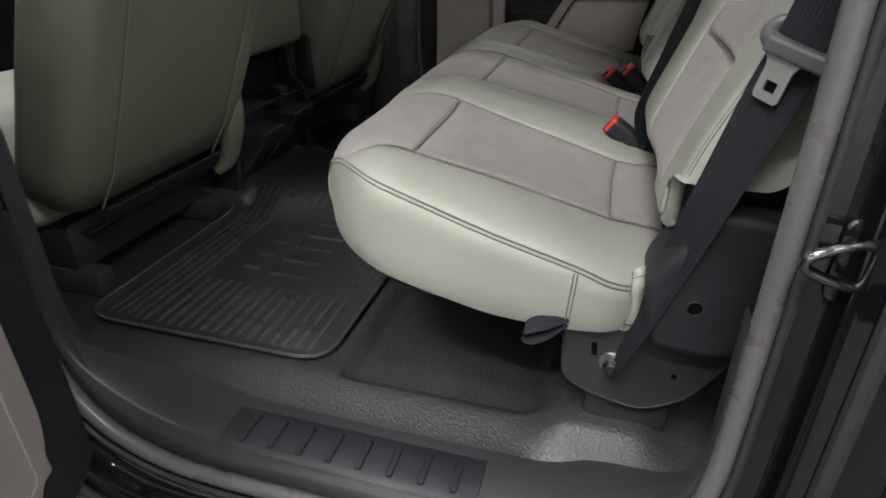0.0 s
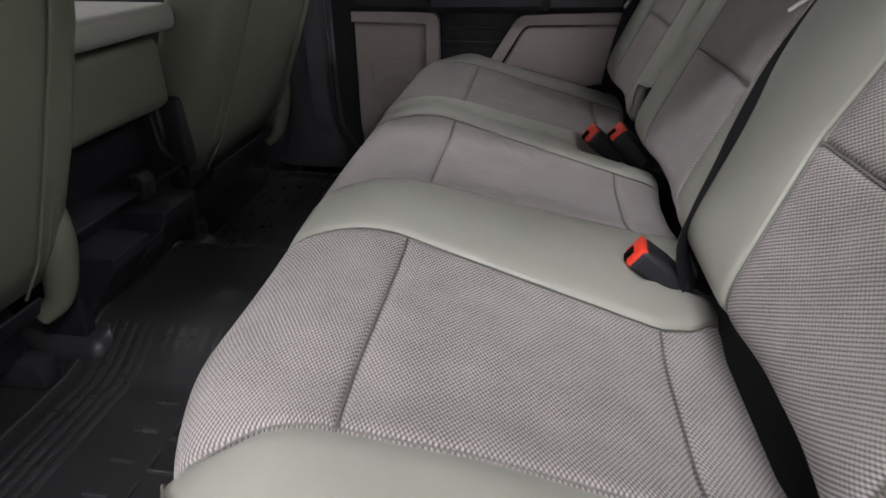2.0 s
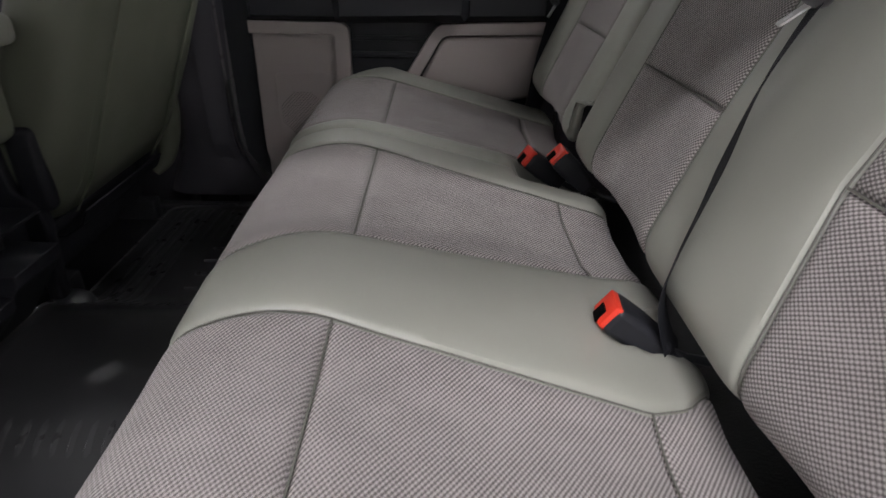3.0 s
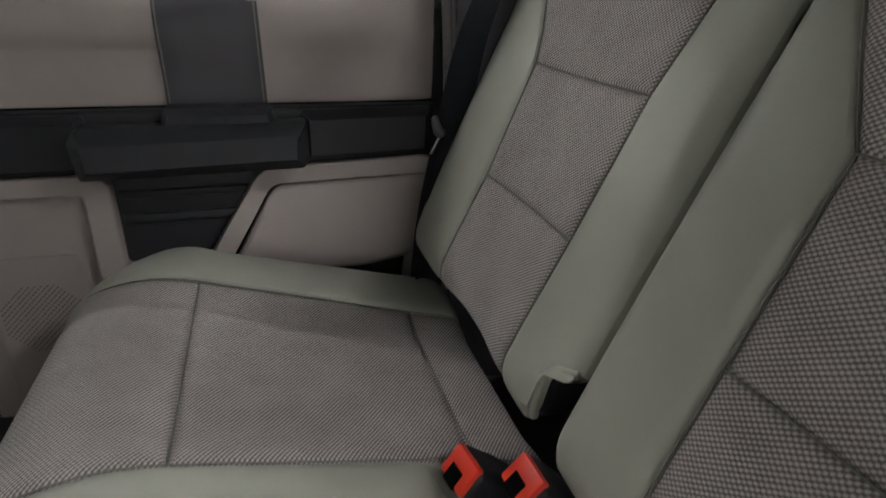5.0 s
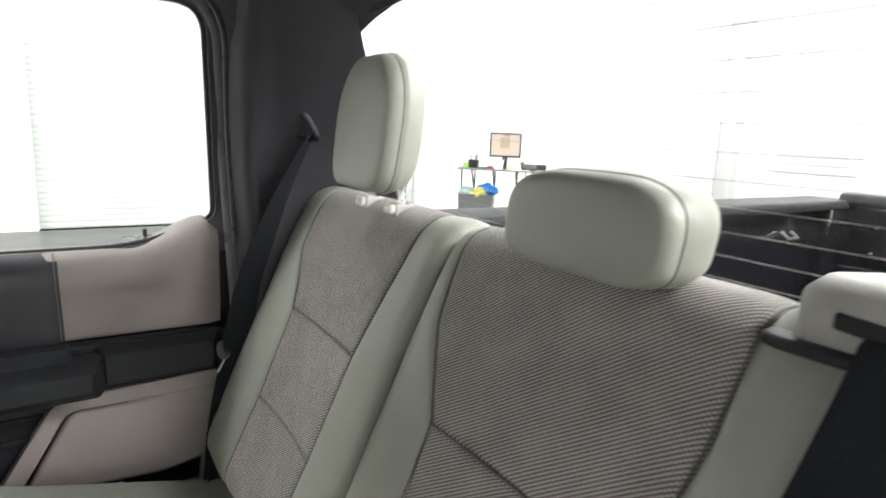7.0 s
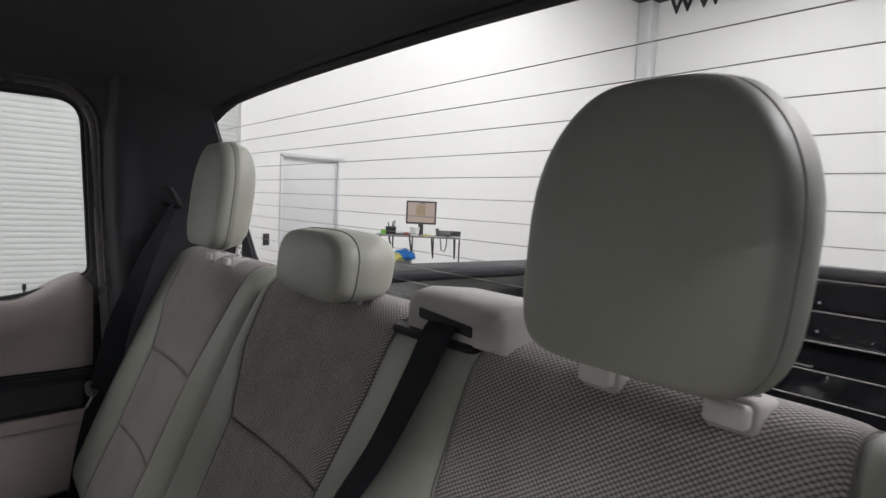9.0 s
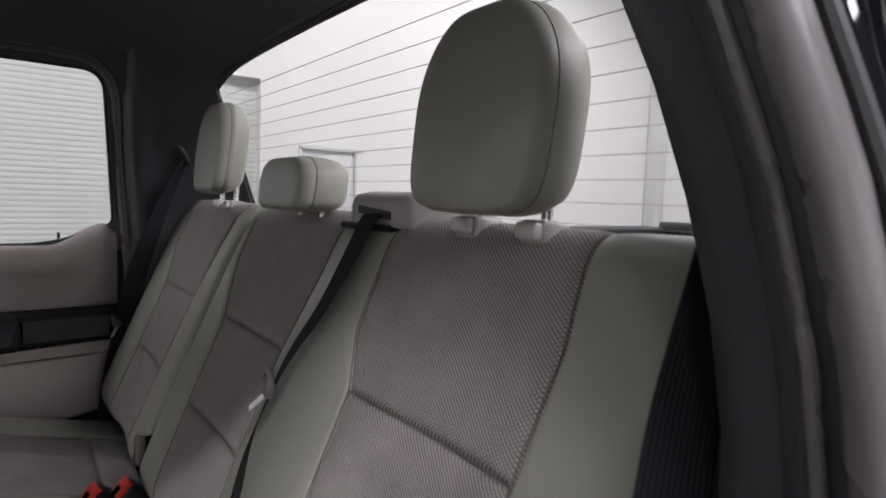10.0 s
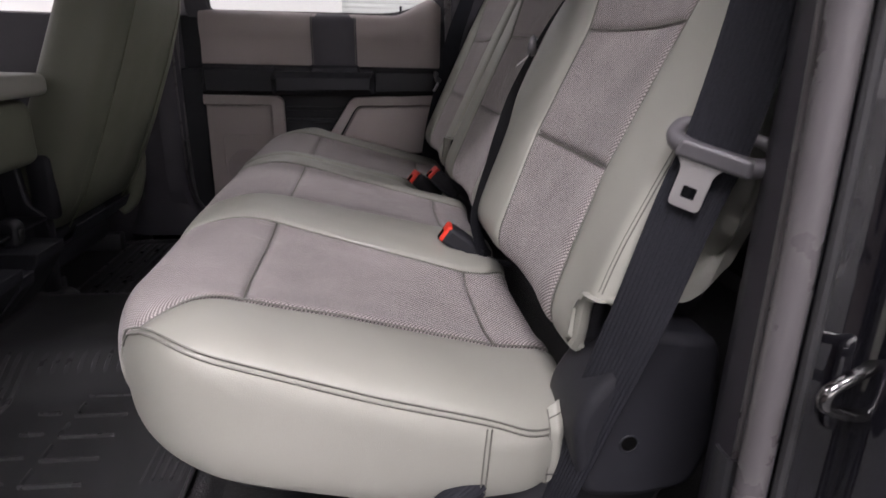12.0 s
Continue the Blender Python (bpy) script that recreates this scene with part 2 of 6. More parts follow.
def prism(poly, d0, d1, axis="y", r=0.003, seg=2, m=None):
    """A flat outline (pairs) swept from d0 to d1 along an axis, with rounded rims. y: pairs are x, z; x: y, z; z: x, y."""
    bm = bmesh.new()

    def put(a, b, d):
        return {"y": (a, d, b), "x": (d, a, b), "z": (a, b, d)}[axis]

    way = 1 if d1 > d0 else -1
    r = min(r, 0.45 * abs(d1 - d0))
    steps = []
    if r > 0:
        for j in range(seg + 1):
            w = 0.5 * math.pi * j / seg
            steps.append((-r * (1 - math.sin(w)), d0 + way * r * (1 - math.cos(w))))
        steps += [(e, d1 - (d - d0)) for e, d in steps[::-1]]
    else:
        steps = [(0, d0), (0, d1)]
    rings = [[bm.verts.new(put(a, b, d)) for a, b in (moved(poly, e) if e else poly)] for e, d in steps]
    n = len(poly)
    caps = [bm.faces.new(rings[0]), bm.faces.new(rings[-1][::-1])]
    for p, q in zip(rings, rings[1:]):
        for k in range(n):
            bm.faces.new((p[k], q[k], q[(k + 1) % n], p[(k + 1) % n]))
    bm.normal_update()
    if n > 4:
        flat = bmesh.ops.triangulate(bm, faces=caps, quad_method="BEAUTY", ngon_method="EAR_CLIP")["faces"]
        for fc in flat:
            fc.material_index = 1
    if m is not None:
        bm.transform(m)
    return bm


def round_poly(pts, r, seg=5):
    """An outline with its corners rounded; r is one radius or one for each corner."""
    out, n = [], len(pts)
    for k in range(n):
        rk = r[k] if isinstance(r, (list, tuple)) else r
        p, a, b = Vector(pts[k]), Vector(pts[k - 1]), Vector(pts[(k + 1) % n])
        da, db = (a - p), (b - p)
        t = min(rk, 0.48 * da.length, 0.48 * db.length)
        pa, pb = p + da.normalized() * t, p + db.normalized() * t
        if rk <= 0:
            out.append(tuple(p))
            continue
        for j in range(seg + 1):
            s = j / seg
            q = pa * (1 - s) ** 2 + p * 2 * s * (1 - s) + pb * s * s
            out.append(tuple(q))
    return out


def spline(pts, n, closed=False):
    """n points evenly spaced on a smooth curve through pts, of any dimension."""
    p = np.array(pts, float)
    m = len(p)
    dense = []
    spans = m if closed else m - 1
    for k in range(spans):
        if closed:
            a, b, c, d = p[(k - 1) % m], p[k], p[(k + 1) % m], p[(k + 2) % m]
        else:
            a, b, c, d = p[max(k - 1, 0)], p[k], p[k + 1], p[min(k + 2, m - 1)]
        for s in np.linspace(0, 1, 24, endpoint=False):
            dense.append(0.5 * (2 * b + (c - a) * s + (2 * a - 5 * b + 4 * c - d) * s * s + (3 * b - a - 3 * c + d) * s ** 3))
    dense.append(p[0] if closed else p[-1])
    dense = np.array(dense)
    run = np.r_[0, np.cumsum(np.linalg.norm(np.diff(dense, axis=0), axis=1))]
    at = np.linspace(0, run[-1], n, endpoint=not closed)
    return np.stack([np.interp(at, run, dense[:, k]) for k in range(p.shape[1])], 1)


def tube(path, r, sides=10, closed=False, flat=1.0, caps=True):
    """A round bar along a path of 3D points."""
    path = [Vector(p) for p in path]
    bm, rings, n = bmesh.new(), [], len(path)
    up = None
    for k, p in enumerate(path):
        a = path[(k - 1) % n] if closed or k else p
        b = path[(k + 1) % n] if closed or k < n - 1 else p
        t = (b - a).normalized()
        if up is None:
            up = t.orthogonal().normalized()
        up = (up - t * up.dot(t)).normalized()
        side = t.cross(up)
        rk = r[k] if isinstance(r, (list, tuple, np.ndarray)) else r
        rings.append([bm.verts.new(p + up * math.cos(w) * rk + side * math.sin(w) * rk * flat) for w in (2 * math.pi * j / sides for j in range(sides))])
    for k in range(n if closed else n - 1):
        a, b = rings[k], rings[(k + 1) % n]
        for j in range(sides):
            bm.faces.new((a[j], a[(j + 1) % sides], b[(j + 1) % sides], b[j]))
    if caps and not closed:
        bm.faces.new(rings[0][::-1])
        bm.faces.new(rings[-1])
    return bm


def ribbon(path, across, width, thick=0.0014, bow=0.0):
    """A woven strap along a path; across: one direction of its width for each point, or one for all. UV in metres."""
    path = [Vector(p) for p in path]
    n = len(path)
    dirs = [Vector(a) for a in across] if hasattr(across[0], "__len__") else [Vector(across)] * n
    bm = bmesh.new()
    uvl = bm.loops.layers.uv.new("UVMap")
    cols, rows, run = 8, [], 0.0
    for k, p in enumerate(path):
        t = (path[min(k + 1, n - 1)] - path[max(k - 1, 0)]).normalized()
        w = (dirs[k] - t * dirs[k].dot(t)).normalized()
        nn = t.cross(w).normalized()
        run += (p - path[k - 1]).length if k else 0
        line = []
        for side in (1, -1):
            row = []
            for j in range(cols + 1):
                s = j / cols - 0.5
                edge = 1 - (2 * abs(s)) ** 6
                row.append((bm.verts.new(p + w * s * width + nn * (side * thick * (0.35 + 0.65 * edge) / 2 + bow * (0.25 - s * s))), (run, s * width)))
            line.append(row)
        rows.append(line)
    for k in range(n - 1):
        for side in (0, 1):
            for j in range(cols):
                q = [rows[k][side][j], rows[k][side][j + 1], rows[k + 1][side][j + 1], rows[k + 1][side][j]]
                fc = bm.faces.new([v for v, _ in q])
                for lp, (_, c) in zip(fc.loops, q):
                    lp[uvl].uv = c
        for j in (0, cols):
            q = [rows[k][0][j], rows[k + 1][0][j], rows[k + 1][1][j], rows[k][1][j]]
            fc = bm.faces.new([v for v, _ in q])
            for lp, (_, c) in zip(fc.loops, q):
                lp[uvl].uv = c
    return bm


def loft(loops, closed=True):
    """Skin between successive loops of equally many 3D points."""
    bm = bmesh.new()
    rings = [[bm.verts.new(p) for p in loop] for loop in loops]
    n = len(rings[0])
    for a, b in zip(rings, rings[1:]):
        for j in range(n if closed else n - 1):
            bm.faces.new((a[j], a[(j + 1) % n], b[(j + 1) % n], b[j]))
    return bm


def sheet(grid, thick=0.0):
    """A skin over a grid of points; thick: its thickness along the normals."""
    bm = bmesh.new()
    vs = [[bm.verts.new(p) for p in row] for row in grid]
    for a, b in zip(vs, vs[1:]):
        for j in range(len(a) - 1):
            bm.faces.new((a[j], a[j + 1], b[j + 1], b[j]))
    if thick:
        bmesh.ops.recalc_face_normals(bm, faces=bm.faces)
        bmesh.ops.solidify(bm, geom=bm.faces[:], thickness=thick)
    return bm


def disc(c, r, depth, axis="y", seg=24, bevel=0.0):
    poly = [(r * math.cos(2 * math.pi * k / seg), r * math.sin(2 * math.pi * k / seg)) for k in range(seg)]
    return prism(poly, 0, depth, axis, bevel, 2, Matrix.Translation(c))


# ---------------------------------------------------------------- upholstery
class Pad:
    """An upholstered block: a closed x-z section swept along y between y0 and y1, its ends rounded, with a lift over it."""

    def __init__(self, section, y0, y1, r, lift=None, warp=None):
        self.sec = spline(section, 400, closed=True)
        d = np.roll(self.sec, -1, 0) - np.roll(self.sec, 1, 0)
        d /= np.linalg.norm(d, axis=1)[:, None]
        nrm = np.stack([d[:, 1], -d[:, 0]], 1)
        mid = self.sec.mean(0)
        if ((self.sec - mid) * nrm).sum() < 0:
            nrm = -nrm
        self.nrm, self.y0, self.y1, self.r, self.lift, self.warp = nrm, y0, y1, r, lift, warp
        self.len = np.linalg.norm(np.roll(self.sec, -1, 0) - self.sec, axis=1).sum()

    def base(self, a):
        k = (a % 1.0) * 400
        i, s = int(k) % 400, k - int(k)
        j = (i + 1) % 400
        return self.sec[i] * (1 - s) + self.sec[j] * s, self.nrm[i] * (1 - s) + self.nrm[j] * s

    def at(self, a, y):
        p, n = self.base(a)
        e = min(y - self.y0, self.y1 - y)
        inset = 0.0
        if e < self.r:
            inset = self.r - math.sqrt(max(self.r ** 2 - (self.r - max(e, 0)) ** 2, 0))
        up = self.lift(p[0], p[1], y) if self.lift else 0.0
        q = p + n * (up - inset)
        v = Vector((q[0], y, q[1]))
        return self.warp(v) if self.warp else v

    def where(self, value, axis=0, lo=0.0, hi=1.0):
        """The place along the section, between lo and hi, at which x (0) or z (1) has that value."""
        aa = np.linspace(lo, hi, 600)
        vals = np.array([self.base(a)[0][axis] for a in aa])
        return float(aa[np.abs(vals - value).argmin()])

    def panel(self, a0, a1, left, right, puff=0.005, soft=0.012, na=None, ny=None, sink=0.0045, flush=(False, False)):
        """One sewn piece between a0 and a1 along the section and left(a)..right(a) across it, puffed up between its seams."""
        fl = left if callable(left) else (lambda a: left)
        fr = right if callable(right) else (lambda a: right)
        la = abs(a1 - a0) * self.len
        wy = abs(fr((a0 + a1) / 2) - fl((a0 + a1) / 2))
        na = na or max(6, min(46, int(la / 0.008)))
        ny = ny or max(6, min(46, int(wy / 0.008)))

        def spread(n):
            s = np.linspace(0, 1, n + 1)
            return 0.5 * s + 0.5 * (0.5 - 0.5 * np.cos(np.pi * s))

        pts, uvs, off = [], [], []
        for sa in spread(na):
            a = a0 + (a1 - a0) * sa
            yl, yr = fl(a), fr(a)
            row, ruv, ro = [], [], []
            for sy in spread(ny):
                y = yl + (yr - yl) * sy
                d1 = min(sa, 1 - sa) * la
                d2 = min(1.0 if flush[0] else sy, 1.0 if flush[1] else 1 - sy) * abs(yr - yl)
                g = (1 - math.exp(-d1 / soft)) * (1 - math.exp(-min(sy, 1 - sy) * abs(yr - yl) / soft))
                row.append(self.at(a, y))
                ruv.append((a * self.len, y))
                ro.append(puff * g - sink * (1 - min(1.0, min(d1, d2) / 0.005)))
            pts.append(row), uvs.append(ruv), off.append(ro)
        bm = bmesh.new()
        uvl = bm.loops.layers.uv.new("UVMap")
        vs = []
        for i, row in enumerate(pts):
            line = []
            for j, p in enumerate(row):
                ta = pts[min(i + 1, na)][j] - pts[max(i - 1, 0)][j]
                ty = row[min(j + 1, ny)] - row[max(j - 1, 0)]
                nn = ta.cross(ty)
                nn = nn.normalized() if nn.length > 1e-9 else Vector((0, 0, 1))
                ref = self.base(a0 + (a1 - a0) * i / na)[1]
                if nn.x * ref[0] + nn.z * ref[1] < 0:
                    nn = -nn
                line.append(bm.verts.new(p + nn * off[i][j]))
            vs.append(line)
        for i in range(na):
            for j in range(ny):
                fc = bm.faces.new((vs[i][j], vs[i + 1][j], vs[i + 1][j + 1], vs[i][j + 1]))
                for lp, c in zip(fc.loops, (uvs[i][j], uvs[i + 1][j], uvs[i + 1][j + 1], uvs[i][j + 1])):
                    lp[uvl].uv = c
        return bm

    def end(self, y, out, start=None, rings=8, n=120, bulge=0.006, edge=None):
        """The sewn end cap at y0 or y1. out: -1 or 1, the way it faces."""
        bm = bmesh.new()
        mid = self.sec.mean(0)
        xs = self.sec[:, 0]
        lo, hi = xs.min(), xs.max()
        zs = self.sec[:, 1]
        loops = []
        first = edge if edge is not None else y
        for k in range(rings + 1):
            s = k / rings
            loop = []
            for j in range(n):
                p0 = self.at(j / n, first)
                p1 = self.at(j / n, y)
                sec, nrm = self.base(j / n)
                if k == 0:
                    loop.append(p0)
                    continue
                ref = p1
                core = Vector((mid[0] + (sec[0] - mid[0]) * 0.55, y, mid[1] + (sec[1] - mid[1]) * 0.25)) if hi - lo > zs.max() - zs.min() else \
                    Vector((mid[0] + (sec[0] - mid[0]) * 0.25, y, mid[1] + (sec[1] - mid[1]) * 0.55))
                tt = (s - 1 / rings) / (1 - 1 / rings)
                core.y = ref.y
                if self.warp:
                    core = self.warp(core)
                q = p1.lerp(core, tt)
                q.y = q.y + out * bulge * (1 - (1 - min(1, tt * 1.6)) ** 2)
                loop.append(q)
            loops.append([bm.verts.new(p) for p in loop])
        for a, b in zip(loops, loops[1:]):
            for j in range(n):
                bm.faces.new((a[j], a[(j + 1) % n], b[(j + 1) % n], b[j]))
        bm.faces.new(loops[-1])
        return bm


def along(pairs):
    """A function of one number that runs smoothly through (number, value) pairs."""
    xs, vs = [p[0] for p in pairs], [p[1] for p in pairs]
    if xs[0] > xs[-1]:
        xs, vs = xs[::-1], vs[::-1]
    return lambda t: float(np.interp(t, xs, vs))


def evenly(poly, n):
    """A closed outline walked round in n equal steps."""
    p = np.array(list(poly) + [poly[0]], float)
    run = np.r_[0, np.cumsum(np.linalg.norm(np.diff(p, axis=0), axis=1))]
    at = np.linspace(0, run[-1], n, endpoint=False)
    return [(float(np.interp(t, run, p[:, 0])), float(np.interp(t, run, p[:, 1]))) for t in at]


# ---------------------------------------------------------------- cab shell
LEAN_AT = ((0.0, 0.0), (0.76, 0.0), (0.80, 0.003), (0.86, 0.010), (0.93, 0.026), (1.00, 0.050), (1.05, 0.074), (1.10, 0.101), (1.15, 0.131), (1.20, 0.163), (1.35, 0.26))


def lean_in(z):
    """How far the cab's side leans inwards at a height."""
    return float(np.interp(z, [q[0] for q in LEAN_AT], [q[1] for q in LEAN_AT]))


def side_y(z):
    return 0.842 - 1.15 * lean_in(z)


def open_y(z):
    return 0.80 - lean_in(z)


OPENING = evenly(round_poly([(-0.83, 0.035), (0.0, 0.035), (-0.012, 0.75), (-0.06, 1.20), (-0.755, 1.205), (-0.84, 0.75)], [0.25, 0.22, 0.3, 0.09, 0.09, 0.3], 10), 150)


def grown(poly, e):
    """An outline moved outwards by e."""
    p = np.array(poly)
    d = np.roll(p, -1, 0) - np.roll(p, 1, 0)
    d /= np.linalg.norm(d, axis=1)[:, None] + 1e-9
    return [tuple(q) for q in p + np.stack([d[:, 1], -d[:, 0]], 1) * e]


def sill_out(z):
    """The opening swells outwards over the sill."""
    t = min(max((0.24 - z) / 0.18, 0.0), 1.0)
    return t * t * (3 - 2 * t)


def jamb_y(s, z):
    """The plane of the door opening; on the open side it stands a little further out above the sill."""
    return open_y(z) + 0.045 * sill_out(z) + (0.038 * (1 - sill_out(z)) if s < 0 else 0.0)


def frame_loop(s, e, depth):
    return [(x, s * (jamb_y(s, z) + depth), z) for x, z in grown(OPENING, e)]


def frame_loop_at(s, k, e, depth):
    """One point of the loop, moved outwards by e."""
    a, p, b = (Vector(OPENING[j % len(OPENING)]) for j in (k - 1, k, k + 1))
    d = (b - a).normalized()
    x, z = p.x + d.y * e, p.y - d.x * e
    return (x, s * (jamb_y(s, z) + depth), z)


def outer_skin(s, depth):
    out = []
    for x, z in grown(OPENING, 0.5):
        z = min(max(z, -0.32), 1.27)
        x = min(max(x, -1.1), 0.36 - 0.62 * max(0.0, z - 0.78))
        out.append((x, s * (open_y(z) + depth), z))
    return out


def body_side(s, name, label, full):
    body = tagged(new(name), label, "car body", kind="structure")
    part("door_seal", tube(frame_loop(s, 0.003, 0.003), 0.0108, 14, closed=True), SEAL_GREY, body, "grey rubber door seal")
    part("seal_lip", tube(frame_loop(s, 0.005, -0.019), 0.0031, 8, closed=True), SEAL_GREY, body)
    part("outer_lip", tube(frame_loop(s, 0.013, 0.0165), 0.0040, 8, closed=True), SEAL, body)
    part("trim_flange", loft([frame_loop(s, 0.06, -0.045), frame_loop(s, 0.022, -0.04), frame_loop(s, 0.010, -0.027), frame_loop(s, 0.014, -0.012)]), PILLAR, body)
    if full:
        part("inner_flange", loft([frame_loop(s, e, d) for e, d in spline([(0.004, 0.004), (0.010, 0.011), (0.022, 0.014), (0.031, 0.017), (0.037, 0.026), (0.041, 0.044), (0.052, 0.056)], 22)]), PAINT, body, "glossy black painted door jamb", angle=70)
        part("outer_seal", tube(frame_loop(s, 0.060, 0.060), 0.008, 8, closed=True), SEAL, body)
        part("outer_jamb", loft([frame_loop(s, e, d) for e, d in spline([(0.052, 0.056), (0.072, 0.056), (0.088, 0.060), (0.098, 0.072), (0.104, 0.094), (0.111, 0.115), (0.125, 0.125), (0.160, 0.128)], 30)] + [outer_skin(s, 0.13)]), PAINT, body, angle=70)
    return body


near_side = body_side(-1, "cab_side_near", "glossy black painted cab side around an open door", True)
far_side = body_side(1, "cab_side_far", "black rubber seal round a closed rear door", False)

# outer wall of the far side below and around the door
part("outer_skin", loft([frame_loop(1, 0.05, 0.06), frame_loop(1, 0.12, 0.1), outer_skin(1, 0.13)]), PAINT, far_side)


def rear_x(z):
    return 0.153 + 0.42 * (1.165 - z)


def pillar_rear(s):
    """Charcoal trim between the door opening and the rear window."""
    def front_edge(z):
        return Vector(((0.014 if s > 0 else 0.020) - 0.10 * max(0, z - 0.80), s * (open_y(z) - (0.060 if s > 0 else 0.032)), z))

    def rear_edge(z):
        return Vector((rear_x(max(z, 0.84)) - 0.012, s * ((0.660 if s > 0 else 0.690) - 0.30 * max(0, z - 0.84)), z))

    grid = []
    for z in (0.10, 0.3, 0.5, 0.7, 0.80, 0.86, 0.92, 0.98, 1.04, 1.10, 1.15, 1.19, 1.225):
        a, b = front_edge(z), rear_edge(z)
        row = [a + Vector((-0.018 if s > 0 else -0.008, s * 0.038, 0)), a + Vector((-0.006, s * 0.015, 0)), a]
        for u in (0.05, 0.12, 0.25, 0.4, 0.55, 0.7, 0.85, 1.0):
            q = a.lerp(b, u)
            q.y -= s * (-0.010 * math.sin(math.pi * u) - 0.016 * (1 - u) ** 3 * (u > 0.1))
            row.append(q)
        grid.append(row)
    ob = part("pillar_trim", sheet(grid, 0.006), PILLAR, None, angle=60)
    tagged(ob, "dark charcoal plastic pillar trim beside the rear window", "trim", kind="structure")
    return ob


pillar_rear(1), pillar_rear(-1)


def pillar_mid(s):
    """Centre pillar: charcoal below, beige above the window line."""
    ob = tagged(new("center_pillar"), "center pillar with charcoal lower and beige upper trim", "trim", kind="structure")
    for name, mat, z0, z1 in (("lower_trim", PILLAR, 0.08, 0.752), ("upper_trim", TRIM, 0.758, 1.22)):
        grid = []
        for z in np.linspace(z0, z1, 12):
            y = open_y(z)
            w = 0.085 - 0.02 * max(0, (z - 0.75) / 0.45)
            xc = -0.905 + 0.05 * max(0, z - 0.75)
            flare = 0.07 * max(0.0, 0.22 - z) / 0.15
            row = []
            for u in np.linspace(-1, 1, 15):
                dx = u * (w + flare)
                lift = 0.055 * (1 - abs(u) ** 4) - 0.02
                row.append((xc + dx, s * (y - lift), z))
            grid.append(row)
        part(name, sheet(grid, 0.004), mat, ob, angle=60)
    return ob


b_far = pillar_mid(1)
b_near = pillar_mid(-1)
for s, pillar in ((1, b_far), (-1, b_near)):
    grip = [(-0.845, s * 0.700, 1.050), (-0.800, s * 0.672, 1.040), (-0.765, s * 0.655, 1.005), (-0.752, s * 0.655, 0.94), (-0.756, s * 0.668, 0.88), (-0.785, s * 0.690, 0.835), (-0.845, s * 0.715, 0.815)]
    handle = part("grab_handle", tube([tuple(q) for q in spline(grip, 40)], 0.0115, 12, flat=1.3), TRIM, pillar, "beige curved grab handle")

# roof lining
grid = []
for x in np.linspace(-2.0, 0.16, 28):
    row = []
    for u in np.linspace(-1, 1, 25):
        y = u * 0.635
        drop = 0.055 * abs(u) ** 5 + 0.058 * max(0.0, (x + 0.06) / 0.22) ** 2.5
        row.append((x, y, 1.262 - drop))
    grid.append(row)
tagged(part("ceiling", sheet(grid, 0.01), HEADLINER, None), "dark charcoal cloth headliner", "ceiling", kind="structure")
roof = prism([(-2.1, 1.30), (0.22, 1.30), (0.26, 1.315), (0.1, 1.335), (-1.0, 1.35), (-2.1, 1.33)], -0.66, 0.66, "y", 0.004)
tagged(part("roof", roof, PAINT, None), "black painted cab roof", "roof", kind="structure")
for s in (-1, 1):
    part("side_rail_lining", sheet([[(x, s * 0.62, 1.226), (x, s * 0.655, 1.208), (x, s * 0.69, 1.215), (x, s * 0.70, 1.30), (x, s * 0.60, 1.34)] for x in np.linspace(-2.05, 0.18, 12)], 0.006), HEADLINER, bpy.data.objects["ceiling"])

# rear wall with its window
rear_wall = tagged(new("wall_rear"), "charcoal rear cab wall with a wide window", "wall", kind="structure")


def rear_pts(poly, dx=0.0):
    return [(rear_x(z) + dx, y, z) for y, z in poly]


WINDOW_REAR = round_poly([(-0.685, 0.835), (0.685, 0.835), (0.597, 1.176), (0.3, 1.188), (0, 1.190), (-0.3, 1.188), (-0.597, 1.176)], [0.05, 0.05, 0.035, 0.2, 0.2, 0.2, 0.035], 8)
RIM = grown(WINDOW_REAR, 0.02)
WIDE = [(min(max(y * 1.35, -0.80), 0.80), 1.30 if z > 1.1 else (0.02 if z < 0.9 else z)) for y, z in WINDOW_REAR]
part("wall_panel", loft([rear_pts(WINDOW_REAR, 0.0), rear_pts(RIM, -0.004), rear_pts(grown(WINDOW_REAR, 0.028), 0.004), rear_pts(WIDE, 0.02)]), PILLAR, rear_wall)
part("window_seal", tube(rear_pts(grown(WINDOW_REAR, 0.004), 0.0), 0.007, 8, closed=True), SEAL, rear_wall)
window_rear = tagged(new("window_rear"), "wide rear window with thin heating lines", "window", kind="structure")
bm = bmesh.new()
vs = [bm.verts.new(p) for p in rear_pts(grown(WINDOW_REAR, 0.008), 0.006)]
bm.faces.new(vs)
pane = part("pane", bm, REAR_GLASS, window_rear, "clear rear glass")
pane.visible_shadow = False
HEATER = material("heater_line", (0.34, 0.31, 0.29), 0.6, stain=0.1)
for k in range(12):
    z = 0.865 + k * 0.0253
    half = 0.655 - 0.29 * (z - 0.84)
    part("heating_line", rbox(rear_x(z) + 0.0035, rear_x(z) + 0.0045, -half, half, z - 0.00035, z + 0.00035, 0), HEATER, window_rear)


# ---------------------------------------------------------------- cabin floor
def smooth(a, b, t):
    t = min(max((t - a) / (b - a), 0.0), 1.0)
    return t * t * (3 - 2 * t)


